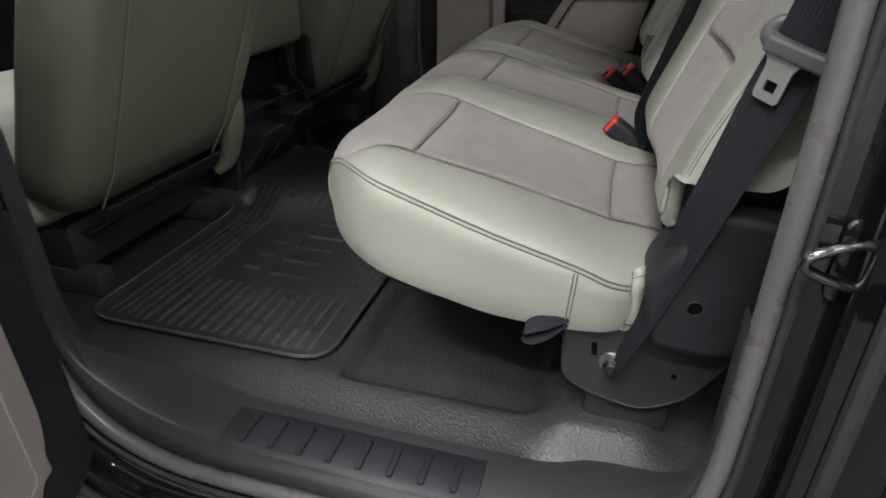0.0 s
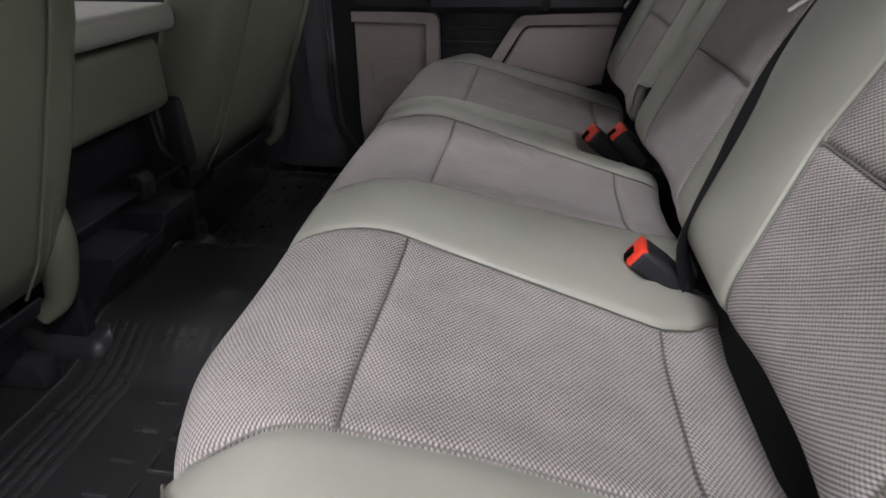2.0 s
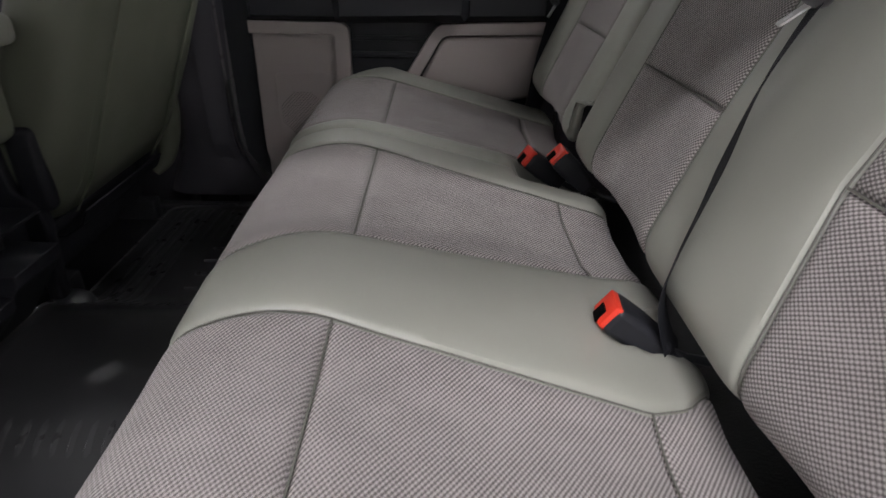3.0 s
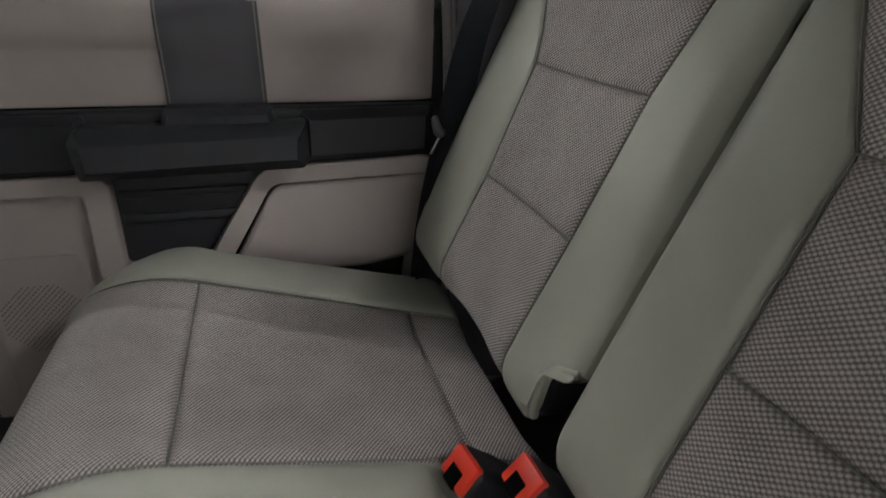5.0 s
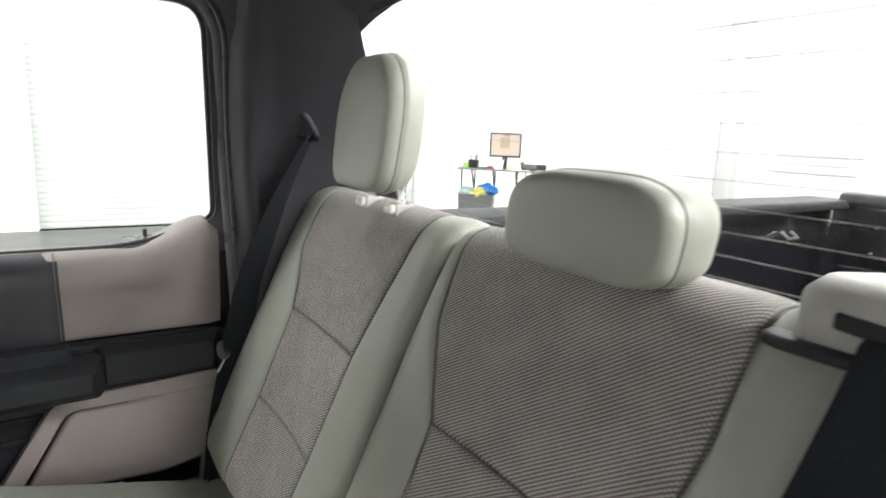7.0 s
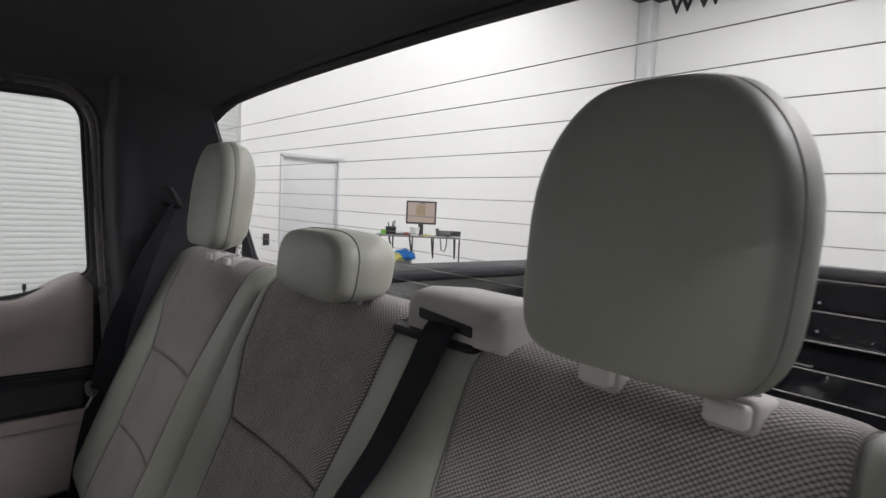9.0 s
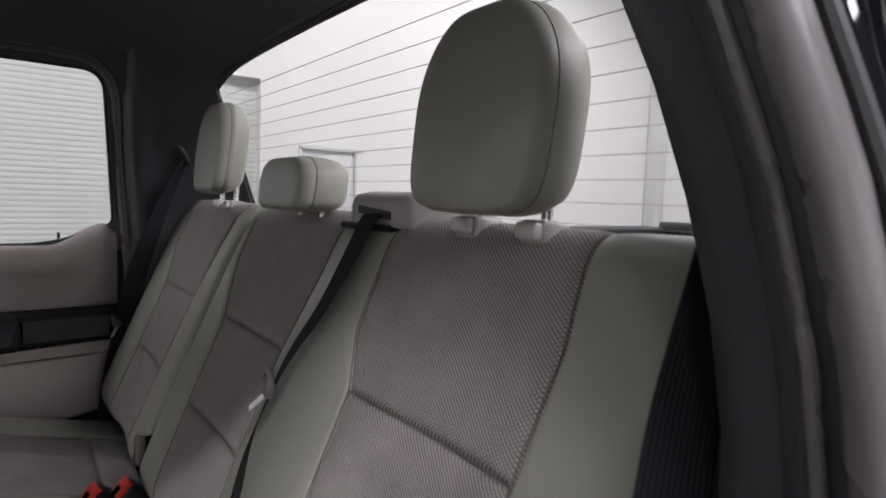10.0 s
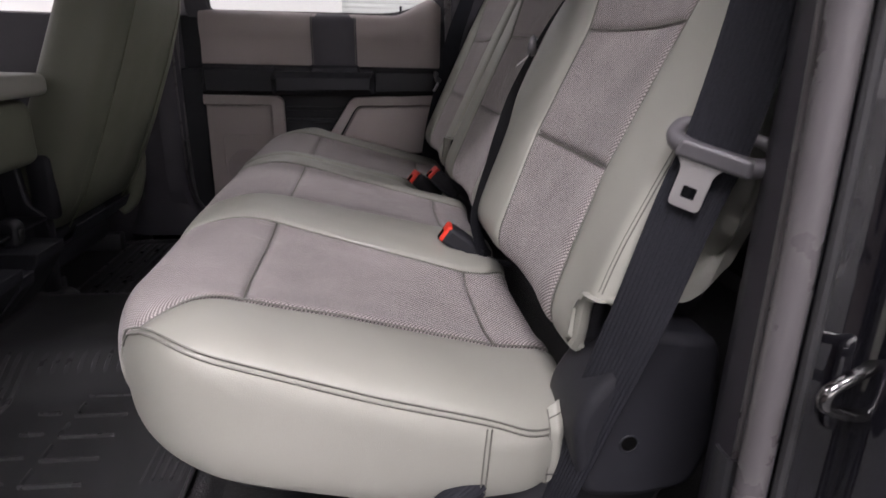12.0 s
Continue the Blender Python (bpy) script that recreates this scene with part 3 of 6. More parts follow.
def floor_z(x, y):
    ay = abs(y)
    z = 0.086
    z -= 0.020 * smooth(0.66, 0.745, ay)
    well = smooth(-0.492, -0.478, x) * (1 - smooth(-0.205, -0.165, x)) * (1 - smooth(0.648, 0.672, ay))
    z -= 0.020 * well
    z += 0.030 * smooth(-0.22, -0.14, x) * smooth(0.52, 0.60, ay) * (1 - smooth(0.69, 0.75, ay)) * (1 - smooth(-0.06, 0.02, x))
    z += 0.055 * (1 - smooth(0.10, 0.24, ay)) * (1 - smooth(-0.62, -0.40, x))
    z += 0.05 * smooth(-0.05, 0.2, x)
    return z


grid = []
for x in np.r_[np.linspace(-2.0, -1.05, 12), np.linspace(-1.0, 0.12, 150), np.linspace(0.16, 0.68, 9)]:
    grid.append([(x, y, floor_z(x, y)) for y in np.r_[np.linspace(-0.755, -0.5, 52), np.linspace(-0.48, 0.48, 50), np.linspace(0.5, 0.755, 30)]])
tagged(part("floor", sheet(grid), FLOORVINYL, None, angle=80), "black grained vinyl cabin floor", "floor", kind="structure")


def sill(s):
    """Trim along the foot of the door opening, with a scuff plate and raised bars on it."""
    ob = tagged(new("sill_plate"), "black plastic door sill trim with raised bars", "sill", kind="structure")
    cols = ((0.006, -0.010), (-0.014, -0.012), (-0.020, -0.015), (-0.023, -0.020), (-0.031, -0.024), (-0.035, -0.030), (-0.037, -0.070), (-0.036, -0.100), (-0.029, -0.125))
    keep = [k for k in range(len(OPENING)) if OPENING[k][1] < 0.40]
    start = next(k for k in range(len(keep)) if (keep[k] - 1) % len(OPENING) not in keep)
    keep = keep[start:] + keep[:start]
    rows = []
    for k in keep:
        w = 0.18 + 0.82 * sill_out(OPENING[k][1] + 0.03)
        rows.append([frame_loop_at(s, k, e * w, -0.010 + (d + 0.010) * w) for e, d in cols])
    part("side_trim", sheet(rows, 0.003), SILL, ob, angle=50)
    prof = [(0.752, 0.0700), (0.758, 0.0750), (0.79, 0.0765), (0.818, 0.0750), (0.826, 0.0690)]
    part("plate", sheet([[(x, s * y, z) for y, z in prof] for x in np.linspace(-0.60, -0.24, 20)], 0.003), BLACK, ob)
    for k in range(8):
        x = -0.565 + k * 0.042
        part("bar", rbox(x - 0.0045, x + 0.0045, min(s * 0.768, s * 0.818), max(s * 0.768, s * 0.818), 0.070, 0.0810, 0.003, m=None), BLACK, ob)
    return ob


sill(-1), sill(1)

# front of the cabin, closed plainly
cowl = prism([(-2.0, -0.1), (-2.3, -0.1), (-2.3, 0.72), (-1.95, 0.78)], -0.8, 0.8, "y", 0.02)
tagged(part("wall_front", cowl, BLACK, None), "plain black front bulkhead", "wall", kind="structure")
tagged(part("wall_underbody", rbox(-2.3, 0.70, -0.84, 0.84, -0.12, 0.02, 0.01), BLACK, None), "black underbody below the cabin floor", "car body", kind="structure")
for s in (-1, 1):
    d = part("wall_front_door", rbox(-2.2, -0.99, min(s * 0.80, s * 0.85), max(s * 0.80, s * 0.85), 0.02, 0.745, 0.01), PILLAR, None)
    part("outer_panel", rbox(-2.2, -0.99, min(s * 0.852, s * 0.93), max(s * 0.852, s * 0.93), 0.0, 0.75, 0.02, 3), PAINT, d, "glossy black outer door panel")
    tagged(d, "charcoal front door trim", "door", kind="structure")


# ---------------------------------------------------------------- rear doors
def yprism(poly, s, y0, y1, r=0.003, seg=2):
    return prism(poly, s * y0, s * y1, "y", r, seg)


WIN = round_poly([(-0.738, 0.766), (-0.17, 0.771), (-0.040, 0.822), (-0.076, 1.180), (-0.722, 1.184)], [0.02, 0.14, 0.02, 0.05, 0.05], 8)


def rear_door(s, name, label):
    door = thing(name, label, "door", kind="structure")
    part("door_body", yprism([(-0.86, 0.03), (0.02, 0.03), (0.02, 0.35), (0.015, 0.60), (-0.86, 0.60)], s, 0.802, 0.90, 0.006), BLACK, door)
    part("door_body", yprism([(-0.86, 0.598), (0.015, 0.598), (0.01, 0.752), (-0.86, 0.752)], s, 0.822, 0.899, 0.006), BLACK, door)
    part("outer_panel", yprism([(-0.80, 0.02), (-0.0, 0.02), (0.0, 0.75), (-0.80, 0.75)], s, 0.90, 0.93, 0.01), PAINT, door, "glossy black outer door panel")
    # beige upper trim with its rolled top edge
    top = lambda x: 0.762 + 0.050 * smooth(-0.19, -0.055, x) - 0.01 * smooth(-0.06, -0.035, x)
    prof = [(0.880, 0.006), (0.855, 0.010), (0.825, 0.006), (0.807, -0.004), (0.799, -0.020), (0.797, -0.045), (0.799, -0.058), (0.803, -0.064), (0.806, -0.072), (0.806, -0.10), (0.802, -0.134), (0.803, -0.142)]
    grid = []
    for x in np.linspace(-0.765, -0.036, 60):
        t, end = top(x), 0.012 * smooth(-0.06, -0.036, x)
        lift = smooth(-0.125, -0.085, x)
        row = []
        for k, (y, dz) in enumerate(prof):
            z = t + dz if k < 6 else 0.757 + dz + (t - 0.757) * max(0, 1 - (k - 5) / 4)
            inset = 0.008 * lift if 6 < k < 10 else 0.0
            row.append((x, s * (y - inset + end), max(z, 0.612)))
        grid.append(row)
    part("upper_trim", sheet(grid, 0.004), TRIM, door, "beige moulded upper door trim", angle=60)
    # charcoal strap over the upper trim
    strap = [(0.864, 0.7705), (0.826, 0.7685), (0.803, 0.757), (0.792, 0.737), (0.789, 0.71), (0.791, 0.68), (0.794, 0.65), (0.791, 0.620), (0.794, 0.610)]
    pad = part("trim_strap", sheet([[(x + (0.757 - z) * 0.02, s * (y - (0.0 if 0.08 < abs(u) < 0.92 else -0.003)), z) for y, z in strap] for u, x in zip(np.linspace(0, 1, 14), np.linspace(-0.438, -0.299, 14))], 0.003), PILLAR, door, "charcoal strap with stitched edges")
    for xx in (-0.433, -0.304):
        part("stitching", tube([(xx + (0.757 - z) * 0.02, s * (y - 0.0035), z) for y, z in spline(strap[1:-1], 24)], 0.0011, 5), THREAD, pad)
    # armrest band
    part("armrest_band", yprism(round_poly([(-0.765, 0.524), (-0.045, 0.530), (-0.040, 0.614), (-0.765, 0.614)], 0.006, 3), s, 0.772, 0.80, 0.006, 3), BLACK, door)
    part("armrest_side", yprism(round_poly([(-0.252, 0.532), (-0.052, 0.536), (-0.050, 0.612), (-0.252, 0.610)], 0.006, 3), s, 0.748, 0.785, 0.016, 1), BLACK, door)
    part("armrest_side", yprism(round_poly([(-0.76, 0.528), (-0.535, 0.528), (-0.540, 0.610), (-0.76, 0.610)], 0.006, 3), s, 0.753, 0.785, 0.014, 1), BLACK, door)
    part("armrest", yprism(round_poly([(-0.549, 0.529), (-0.252, 0.533), (-0.243, 0.548), (-0.245, 0.600), (-0.545, 0.598), (-0.556, 0.580)], 0.005, 3), s, 0.706, 0.785, 0.020, 1), BLACK, door, "black moulded armrest")
    part("pull_cup", yprism(round_poly([(-0.445, 0.585), (-0.283, 0.585), (-0.293, 0.619), (-0.435, 0.619)], 0.004, 3), s, 0.735, 0.79, 0.010, 1), BLACK, door)
    # open pocket below the armrest
    part("pocket", yprism([(-0.534, 0.526), (-0.300, 0.526), (-0.39, 0.372), (-0.534, 0.372)], s, 0.797, 0.803, 0.001), BLACK, door)
    for z in (0.455, 0.492):
        part("pocket_step", yprism([(-0.52, z), (-0.33, z), (-0.34, z - 0.012), (-0.52, z - 0.012)], s, 0.788, 0.80, 0.003), BLACK, door)
    # lower beige trim
    part("speaker_panel", yprism(round_poly([(-0.762, 0.17), (-0.70, 0.10), (-0.58, 0.10), (-0.548, 0.28), (-0.548, 0.500), (-0.762, 0.500)], [0.05, 0.05, 0.05, 0.02, 0.015, 0.01], 5), s, 0.784, 0.806, 0.004), TRIM, door)
    part("panel_border", yprism(round_poly([(-0.765, 0.524), (-0.542, 0.524), (-0.526, 0.510), (-0.526, 0.376), (-0.412, 0.376), (-0.412, 0.350), (-0.555, 0.350), (-0.562, 0.365), (-0.562, 0.496), (-0.765, 0.496)], [0.0, 0.014, 0.014, 0.008, 0.0, 0.0, 0.01, 0.01, 0.012, 0.0], 4), s, 0.768, 0.80, 0.0025, 2), TRIM, door)
    part("panel_border", yprism(round_poly([(-0.414, 0.350), (-0.414, 0.374), (-0.407, 0.377), (-0.325, 0.510), (-0.308, 0.523), (-0.060, 0.533), (-0.040, 0.525), (-0.040, 0.503), (-0.292, 0.498), (-0.306, 0.489), (-0.380, 0.364), (-0.386, 0.350)], [0.0, 0.004, 0.01, 0.015, 0.015, 0.01, 0.01, 0.004, 0.012, 0.012, 0.01, 0.004], 4), s, 0.766, 0.80, 0.0025, 2), TRIM, door)
    part("pocket_panel", yprism(round_poly([(-0.377, 0.350), (-0.303, 0.486), (-0.291, 0.494), (-0.045, 0.500), (-0.045, 0.38), (-0.075, 0.352), (-0.16, 0.338)], [0.008, 0.012, 0.012, 0.006, 0.02, 0.02, 0.02], 4), s, 0.774, 0.80, 0.008, 3), TRIM, door)
    part("lower_panel", yprism([(-0.758, 0.12), (-0.10, 0.12), (-0.05, 0.352), (-0.083, 0.352), (-0.090, 0.295), (-0.20, 0.295), (-0.225, 0.325), (-0.36, 0.325), (-0.758, 0.34)], s, 0.792, 0.808, 0.003), TRIM, door)
    # speaker cover
    cover = part("speaker_cover", yprism(round_poly([(-0.716, 0.145), (-0.588, 0.145), (-0.588, 0.402), (-0.716, 0.402)], 0.014, 4), s, 0.7815, 0.79, 0.0015), TRIM, door)
    part("cover_rim", tube([(x, s * 0.7815, z) for x, z in round_poly([(-0.716, 0.145), (-0.588, 0.145), (-0.588, 0.402), (-0.716, 0.402)], 0.014, 4)], 0.0016, 6, closed=True), TRIM, cover)
    grille = bmesh.new()
    for i in range(-14, 15):
        for j in range(-14, 15):
            if i * i + j * j < 196 and (i + j) % 2 == 0:
                c = Vector((-0.652 + i * 0.0042, s * 0.7812, 0.30 + j * 0.0042))
                q = [grille.verts.new(c + Vector((0.0014 * math.cos(w), 0, 0.0014 * math.sin(w)))) for w in (0, 1.05, 2.09, 3.14, 4.19, 5.24)]
                grille.faces.new(q)
    tagged(part("speaker_holes", grille, BLACK, cover), kind="stuff")
    # window
    win = part("window_frame", loft([[(x, s * (side_y(z) + 0.002), z) for x, z in WIN], [(x, s * (side_y(z) - 0.014), z) for x, z in grown(WIN, 0.004)], [(x, s * (side_y(z) - 0.020), z) for x, z in grown(WIN, 0.02)],
                                     [(x, s * (side_y(z) - 0.026), max(z, 0.748 if x < -0.05 else 0)) for x, z in grown(WIN, 0.065)], [(x, s * (side_y(z) + 0.02), max(z, 0.74)) for x, z in grown(WIN, 0.10)]]), PILLAR, door, "charcoal window frame")
    part("window_seal", tube([(x, s * (side_y(z) - 0.003), z) for x, z in grown(WIN, 0.001)], 0.005, 8, closed=True), SEAL, win)
    bm = bmesh.new()
    bm.faces.new([bm.verts.new((x, s * (side_y(z) + 0.004), z)) for x, z in grown(WIN, 0.012)])
    bmesh.ops.triangulate(bm, faces=bm.faces[:])
    glass = part("pane", bm, GLASS, win, "clear side glass")
    glass.visible_shadow = False
    pin = part("lock_pin", tube([(-0.159, s * 0.850, 0.768), (-0.159, s * 0.850, 0.786), (-0.159, s * 0.850, 0.787), (-0.159, s * 0.850, 0.797), (-0.159, s * 0.850, 0.799)], [0.0026, 0.0026, 0.004, 0.0038, 0.0025], 10), BLACK, door, "black lock pin")
    part("pin_collar", tube([(-0.159, s * 0.850, 0.766), (-0.159, s * 0.850, 0.773), (-0.159, s * 0.850, 0.7735)], [0.0085, 0.0075, 0.004], 14), BLACK, pin)
    return door


door_far = rear_door(1, "door_far", "closed rear door with beige trim and black armrest")
door_near = rear_door(-1, "door_near", "wide open black rear door with beige inner trim")
HINGE = Vector((-0.86, -0.90, 0))
door_near.matrix_basis = Matrix.Translation(HINGE) @ pose(0, 0, 0, 0, 0, -67) @ Matrix.Translation(-HINGE)


# ---------------------------------------------------------------- rear bench
CUSHION = [(-0.053, 0.298), (-0.059, 0.320), (-0.071, 0.3315), (-0.13, 0.3465), (-0.28, 0.3845), (-0.415, 0.4185), (-0.485, 0.427), (-0.535, 0.415), (-0.557, 0.381), (-0.552, 0.339), (-0.505, 0.301), (-0.4, 0.28), (-0.26, 0.268), (-0.10, 0.271), (-0.067, 0.278)]


def sew(path, parent, r=0.0012, mat=None):
    return part("stitching", tube(path, r, 5), mat or THREAD, parent)


def rear_turn(x):
    """How far the boxed end of the wide cushion turns in towards its rear corner."""
    return 0.032 * (max(0.0, x + 0.13) / 0.055) ** 2


def outer_end(ob, pad, a_back, a_seam, a_front, inner, y0):
    """The outer bolster and boxed side panel at the door end of the wide cushion, with a twin seam between them."""
    top = spline([(-0.060, 0.311), (-0.095, 0.3225), (-0.125, 0.331), (-0.165, 0.3455), (-0.26, 0.3725), (-0.36, 0.406), (-0.43, 0.4295), (-0.456, 0.4320), (-0.469, 0.4265)], 60)
    nose = spline([(-0.469, 0.4265), (-0.481, 0.4190), (-0.490, 0.405), (-0.496, 0.385), (-0.493, 0.357), (-0.486, 0.337), (-0.472, 0.326)], 40)
    foot = spline([(-0.472, 0.326), (-0.45, 0.319), (-0.42, 0.311), (-0.37, 0.294), (-0.31, 0.279), (-0.25, 0.267), (-0.16, 0.264), (-0.085, 0.274), (-0.062, 0.287)], 40)
    end_y = lambda x: y0 + 0.050 * (max(0.0, -0.39 - x) / 0.087) ** 2 + rear_turn(x)
    a_corner = pad.where(-0.535, 0, a_seam, a_seam + 0.2)
    rows = []
    for edge, lo, hi in ((top, a_back, a_corner), (nose[1:], a_corner, a_front)):
        for k, (x, z) in enumerate(edge):
            w = k / (len(edge) - 1) if edge is top else (k + 1) / len(edge)
            a = lo + (hi - lo) * w
            p = pad.at(a, inner(a))
            b = Vector((x, end_y(x), z))
            full = Vector((x + (p.x - x) * 0.45, end_y(x) + 0.010, max(p.z, z) + 0.014))
            slim = (p + b) / 2 + Vector((-0.005, -0.004, 0.004 * (1 - w)))
            q = full.lerp(slim, smooth(0.80, 1.0, w) if edge is top else 1.0)
            rows.append([p * (1 - t) ** 2 + q * 2 * t * (1 - t) + b * t * t + Vector((0, 0, -0.0035 * max(0.0, 1 - t / 0.05))) for t in np.linspace(0, 1, 26) ** 0.9])
    part("bolster", sheet(rows), VINYL, ob, "grey-green vinyl bolster", angle=80)
    outline = evenly([tuple(q) for q in top] + [tuple(q) for q in nose[1:]] + [tuple(q) for q in foot[1:]], 160)
    mid = np.array([(-0.29, 0.342)])
    loops = []
    for t in (0.0, 0.03, 0.08, 0.14, 0.2, 0.27, 0.35, 0.45, 0.6, 0.8, 1.0):
        loops.append([(x + (mid[0, 0] - x) * t * 0.8, end_y(x + (mid[0, 0] - x) * t * 0.8) - 0.007 * (1 - (1 - t) ** 4), z + (mid[0, 1] + 0.056 * (-0.30 - x) - z) * t) for x, z in outline])
    part("side_panel", loft(loops), VINYL, ob, angle=80)
    run = [tuple(q) for q in top] + [tuple(q) for q in nose[1:12]]
    for up, out in ((0.0002, 0.0008), (0.0052, -0.0012)):
        sew([(x, end_y(x) - out, z + up) for x, z in run], ob, 0.0011)


def cushion(seat, label, y0, y1, inserts):
    def lift(x, z, y):
        h = 0.012
        for l, r_ in inserts:
            h -= 0.012 * smooth(l(x) - 0.03, l(x) + 0.06, y) * (1 - smooth(r_(x) - 0.06, r_(x) + 0.03, y))
        return h * smooth(0.28, 0.335, z) * (1 - 0.8 * smooth(-0.43, -0.53, x))

    def warp(v):
        e = max(0.0, 1 - (v.y - y0) / 0.2) if y0 < -0.5 else max(0.0, 1 - (y1 - v.y) / 0.13)
        v.x += (0.006 + 0.016 * smooth(0.0, -0.45, v.y) + 0.092 * e ** 1.6 if y0 < -0.5 else 0.054 * e * e) * smooth(-0.34, -0.54, v.x)
        # pockets in which the buckles lie
        if v.z > 0.29:
            v.z -= 0.045 * smooth(0.150, 0.174, v.y) * (1 - smooth(0.262, 0.276, v.y)) * smooth(-0.196, -0.160, v.x)
            v.z -= 0.030 * smooth(-0.255, -0.238, v.y) * (1 - smooth(-0.188, -0.170, v.y)) * smooth(-0.150, -0.120, v.x)
        return v

    pad = Pad(CUSHION, y0, y1, 0.016, lift, warp)
    a_back = pad.where(-0.055, 0, 0.0, 0.04)
    a_rear = pad.where(-0.13, 0, 0.01, 0.3)
    a_seam = pad.where(-0.405, 0, 0.2, 0.55)
    a_front = pad.where(0.300, 1, 0.45, 0.75)
    xa = lambda a: pad.base(a)[0][0]
    ob = part("cushion", pad.panel(a_front, 1.0 + a_back, y0 + 0.004, y1 - 0.004, 0.0, 0.01), BLACK, seat, label)
    marks = []
    for l, r_ in inserts:
        marks += [(lambda a, l=l: l(xa(a) if a < a_seam + 0.14 else -0.53)), (lambda a, r_=r_: r_(xa(a) if a < a_seam + 0.14 else -0.53))]
    side0, side1 = y0 + 0.004, y1 - 0.004
    cols = [lambda a: side0] + marks + [lambda a: side1]
    for k in range(2 if y0 < -0.5 else 0, len(cols), 2):
        part("bolster", pad.panel(a_back, a_front, cols[k], cols[k + 1], 0.004, 0.010, na=70, flush=(k == 0, k == len(cols) - 2)), VINYL, ob, "grey-green vinyl bolster")
    for k in range(1, len(cols) - 1, 2):
        for aa, bb in ((a_back, a_rear), (a_rear, a_seam), (a_seam, a_front)):
            part("cloth_insert", pad.panel(aa, bb, cols[k], cols[k + 1], 0.004, 0.010), CLOTH, ob, "grey knitted cloth insert")
    for k in range(1, len(cols) - 1):
        sew([pad.at(a, cols[k](a)) for a in np.linspace(a_back, a_front - 0.02, 60)], ob, 0.0009)
    for k in range(1, len(cols) - 1, 2):
        for aa in (a_rear, a_seam):
            sew([pad.at(aa, y) for y in np.linspace(cols[k](aa), cols[k + 1](aa), 30)], ob, 0.0011)
    for y, s in ((y0, -1), (y1, 1)):
        if y > -0.5:
            part("side_panel", pad.end(y, s, edge=y - s * 0.004, bulge=0.004), VINYL, ob)
    if y0 < -0.5:
        outer_end(ob, pad, a_back, a_seam, a_front, cols[1], y0)
        # upright seam, gathered rear corner with its folds
        top = Vector((-0.163, y0, 0.345))
        for dx in (0.0, 0.0045):
            sew([(top.x + dx - 0.004 * (1 - s_), y0 - 0.0072, 0.268 + (top.z - 0.268) * s_) for s_ in np.linspace(0, 1, 14)], ob, 0.0008)
        flap = []
        for u in np.linspace(0, 1, 34):
            x = -0.101 + 0.037 * u
            hi, lo = 0.349 - 0.020 * (u - 0.35) ** 2 * 4, 0.268 + 0.006 * u
            flap.append([(x + 0.004 * math.sin(2.4 * w) * u, y0 + rear_turn(x) - (0.0055 + 0.0022 * math.sin(w * 2.6)) * smooth(0.0, 0.3, u) - 0.0026 * math.sin(19 * u + 3.0 * w) * (1 - w) ** 0.7 * u ** 0.5 + 0.018 * smooth(0.72, 1.1, w) + 0.022 * smooth(0.6, 1.15, u), lo + (hi - lo) * w) for w in np.linspace(0, 1, 20)])
        part("corner_flap", sheet(flap, 0.003), VINYL, ob, "puckered vinyl corner flap", angle=80)
        sew([(p[0], p[1] - 0.0012, p[2]) for p in flap[2]], ob, 0.0008)
        sew([flap[k][17] for k in range(2, 30)], ob, 0.0007)
        slit = prism(round_poly([(-0.086, 0.340), (-0.078, 0.345), (-0.072, 0.344), (-0.079, 0.341)], 0.001, 2), y0 + rear_turn(-0.079) - 0.0115, y0 + rear_turn(-0.079) - 0.004, "y", 0)
        part("slit", slit, HOLE_SHADE, ob)
    return ob, pad, (a_back, a_rear, a_seam, a_front)


near_in = (along([(-0.56, -0.624), (-0.52, -0.616), (-0.48, -0.602), (-0.42, -0.588), (-0.30, -0.572), (-0.13, -0.570), (-0.03, -0.541)]), along([(-0.55, -0.319), (-0.48, -0.310), (-0.42, -0.304), (-0.30, -0.318), (-0.13, -0.341), (-0.09, -0.325), (-0.03, -0.26)]))
mid_in = (along([(-0.55, -0.192), (-0.48, -0.169), (-0.42, -0.153), (-0.30, -0.138), (-0.13, -0.115), (-0.03, -0.09)]), along([(-0.55, 0.118), (-0.42, 0.141), (-0.13, 0.105), (-0.03, 0.09)]))
far_in = (along([(-0.55, 0.251), (-0.42, 0.268), (-0.13, 0.280), (-0.03, 0.27)]), along([(-0.55, 0.605), (-0.42, 0.602), (-0.13, 0.577), (-0.03, 0.572)]))
seat_wide = thing("rear_seat", "wide grey-green vinyl rear bench with two cloth inserts", "car seat", "rear bench", at=(-0.25, -0.22, 0.09))
seat_small = thing("rear_seat", "single grey-green vinyl rear bench seat beside the closed door", "car seat", "rear bench", at=(-0.25, 0.46, 0.09))
cushion_wide, pad_wide, a_wide = cushion(seat_wide, "black underside below vinyl and cloth cushion", -0.703, 0.212, [near_in, mid_in])
cushion_small, pad_small, a_small = cushion(seat_small, "black underside below vinyl and cloth cushion", 0.218, 0.703, [far_in])

BACK = [(-0.064, 0.391), (-0.082, 0.402), (-0.085, 0.425), (-0.074, 0.458), (-0.031, 0.560), (0.031, 0.700), (0.070, 0.785), (0.103, 0.850), (0.119, 0.873), (0.142, 0.887), (0.175, 0.885), (0.200, 0.868), (0.195, 0.82), (0.14, 0.68), (0.07, 0.52), (0.035, 0.44), (0.0, 0.402), (-0.04, 0.390)]


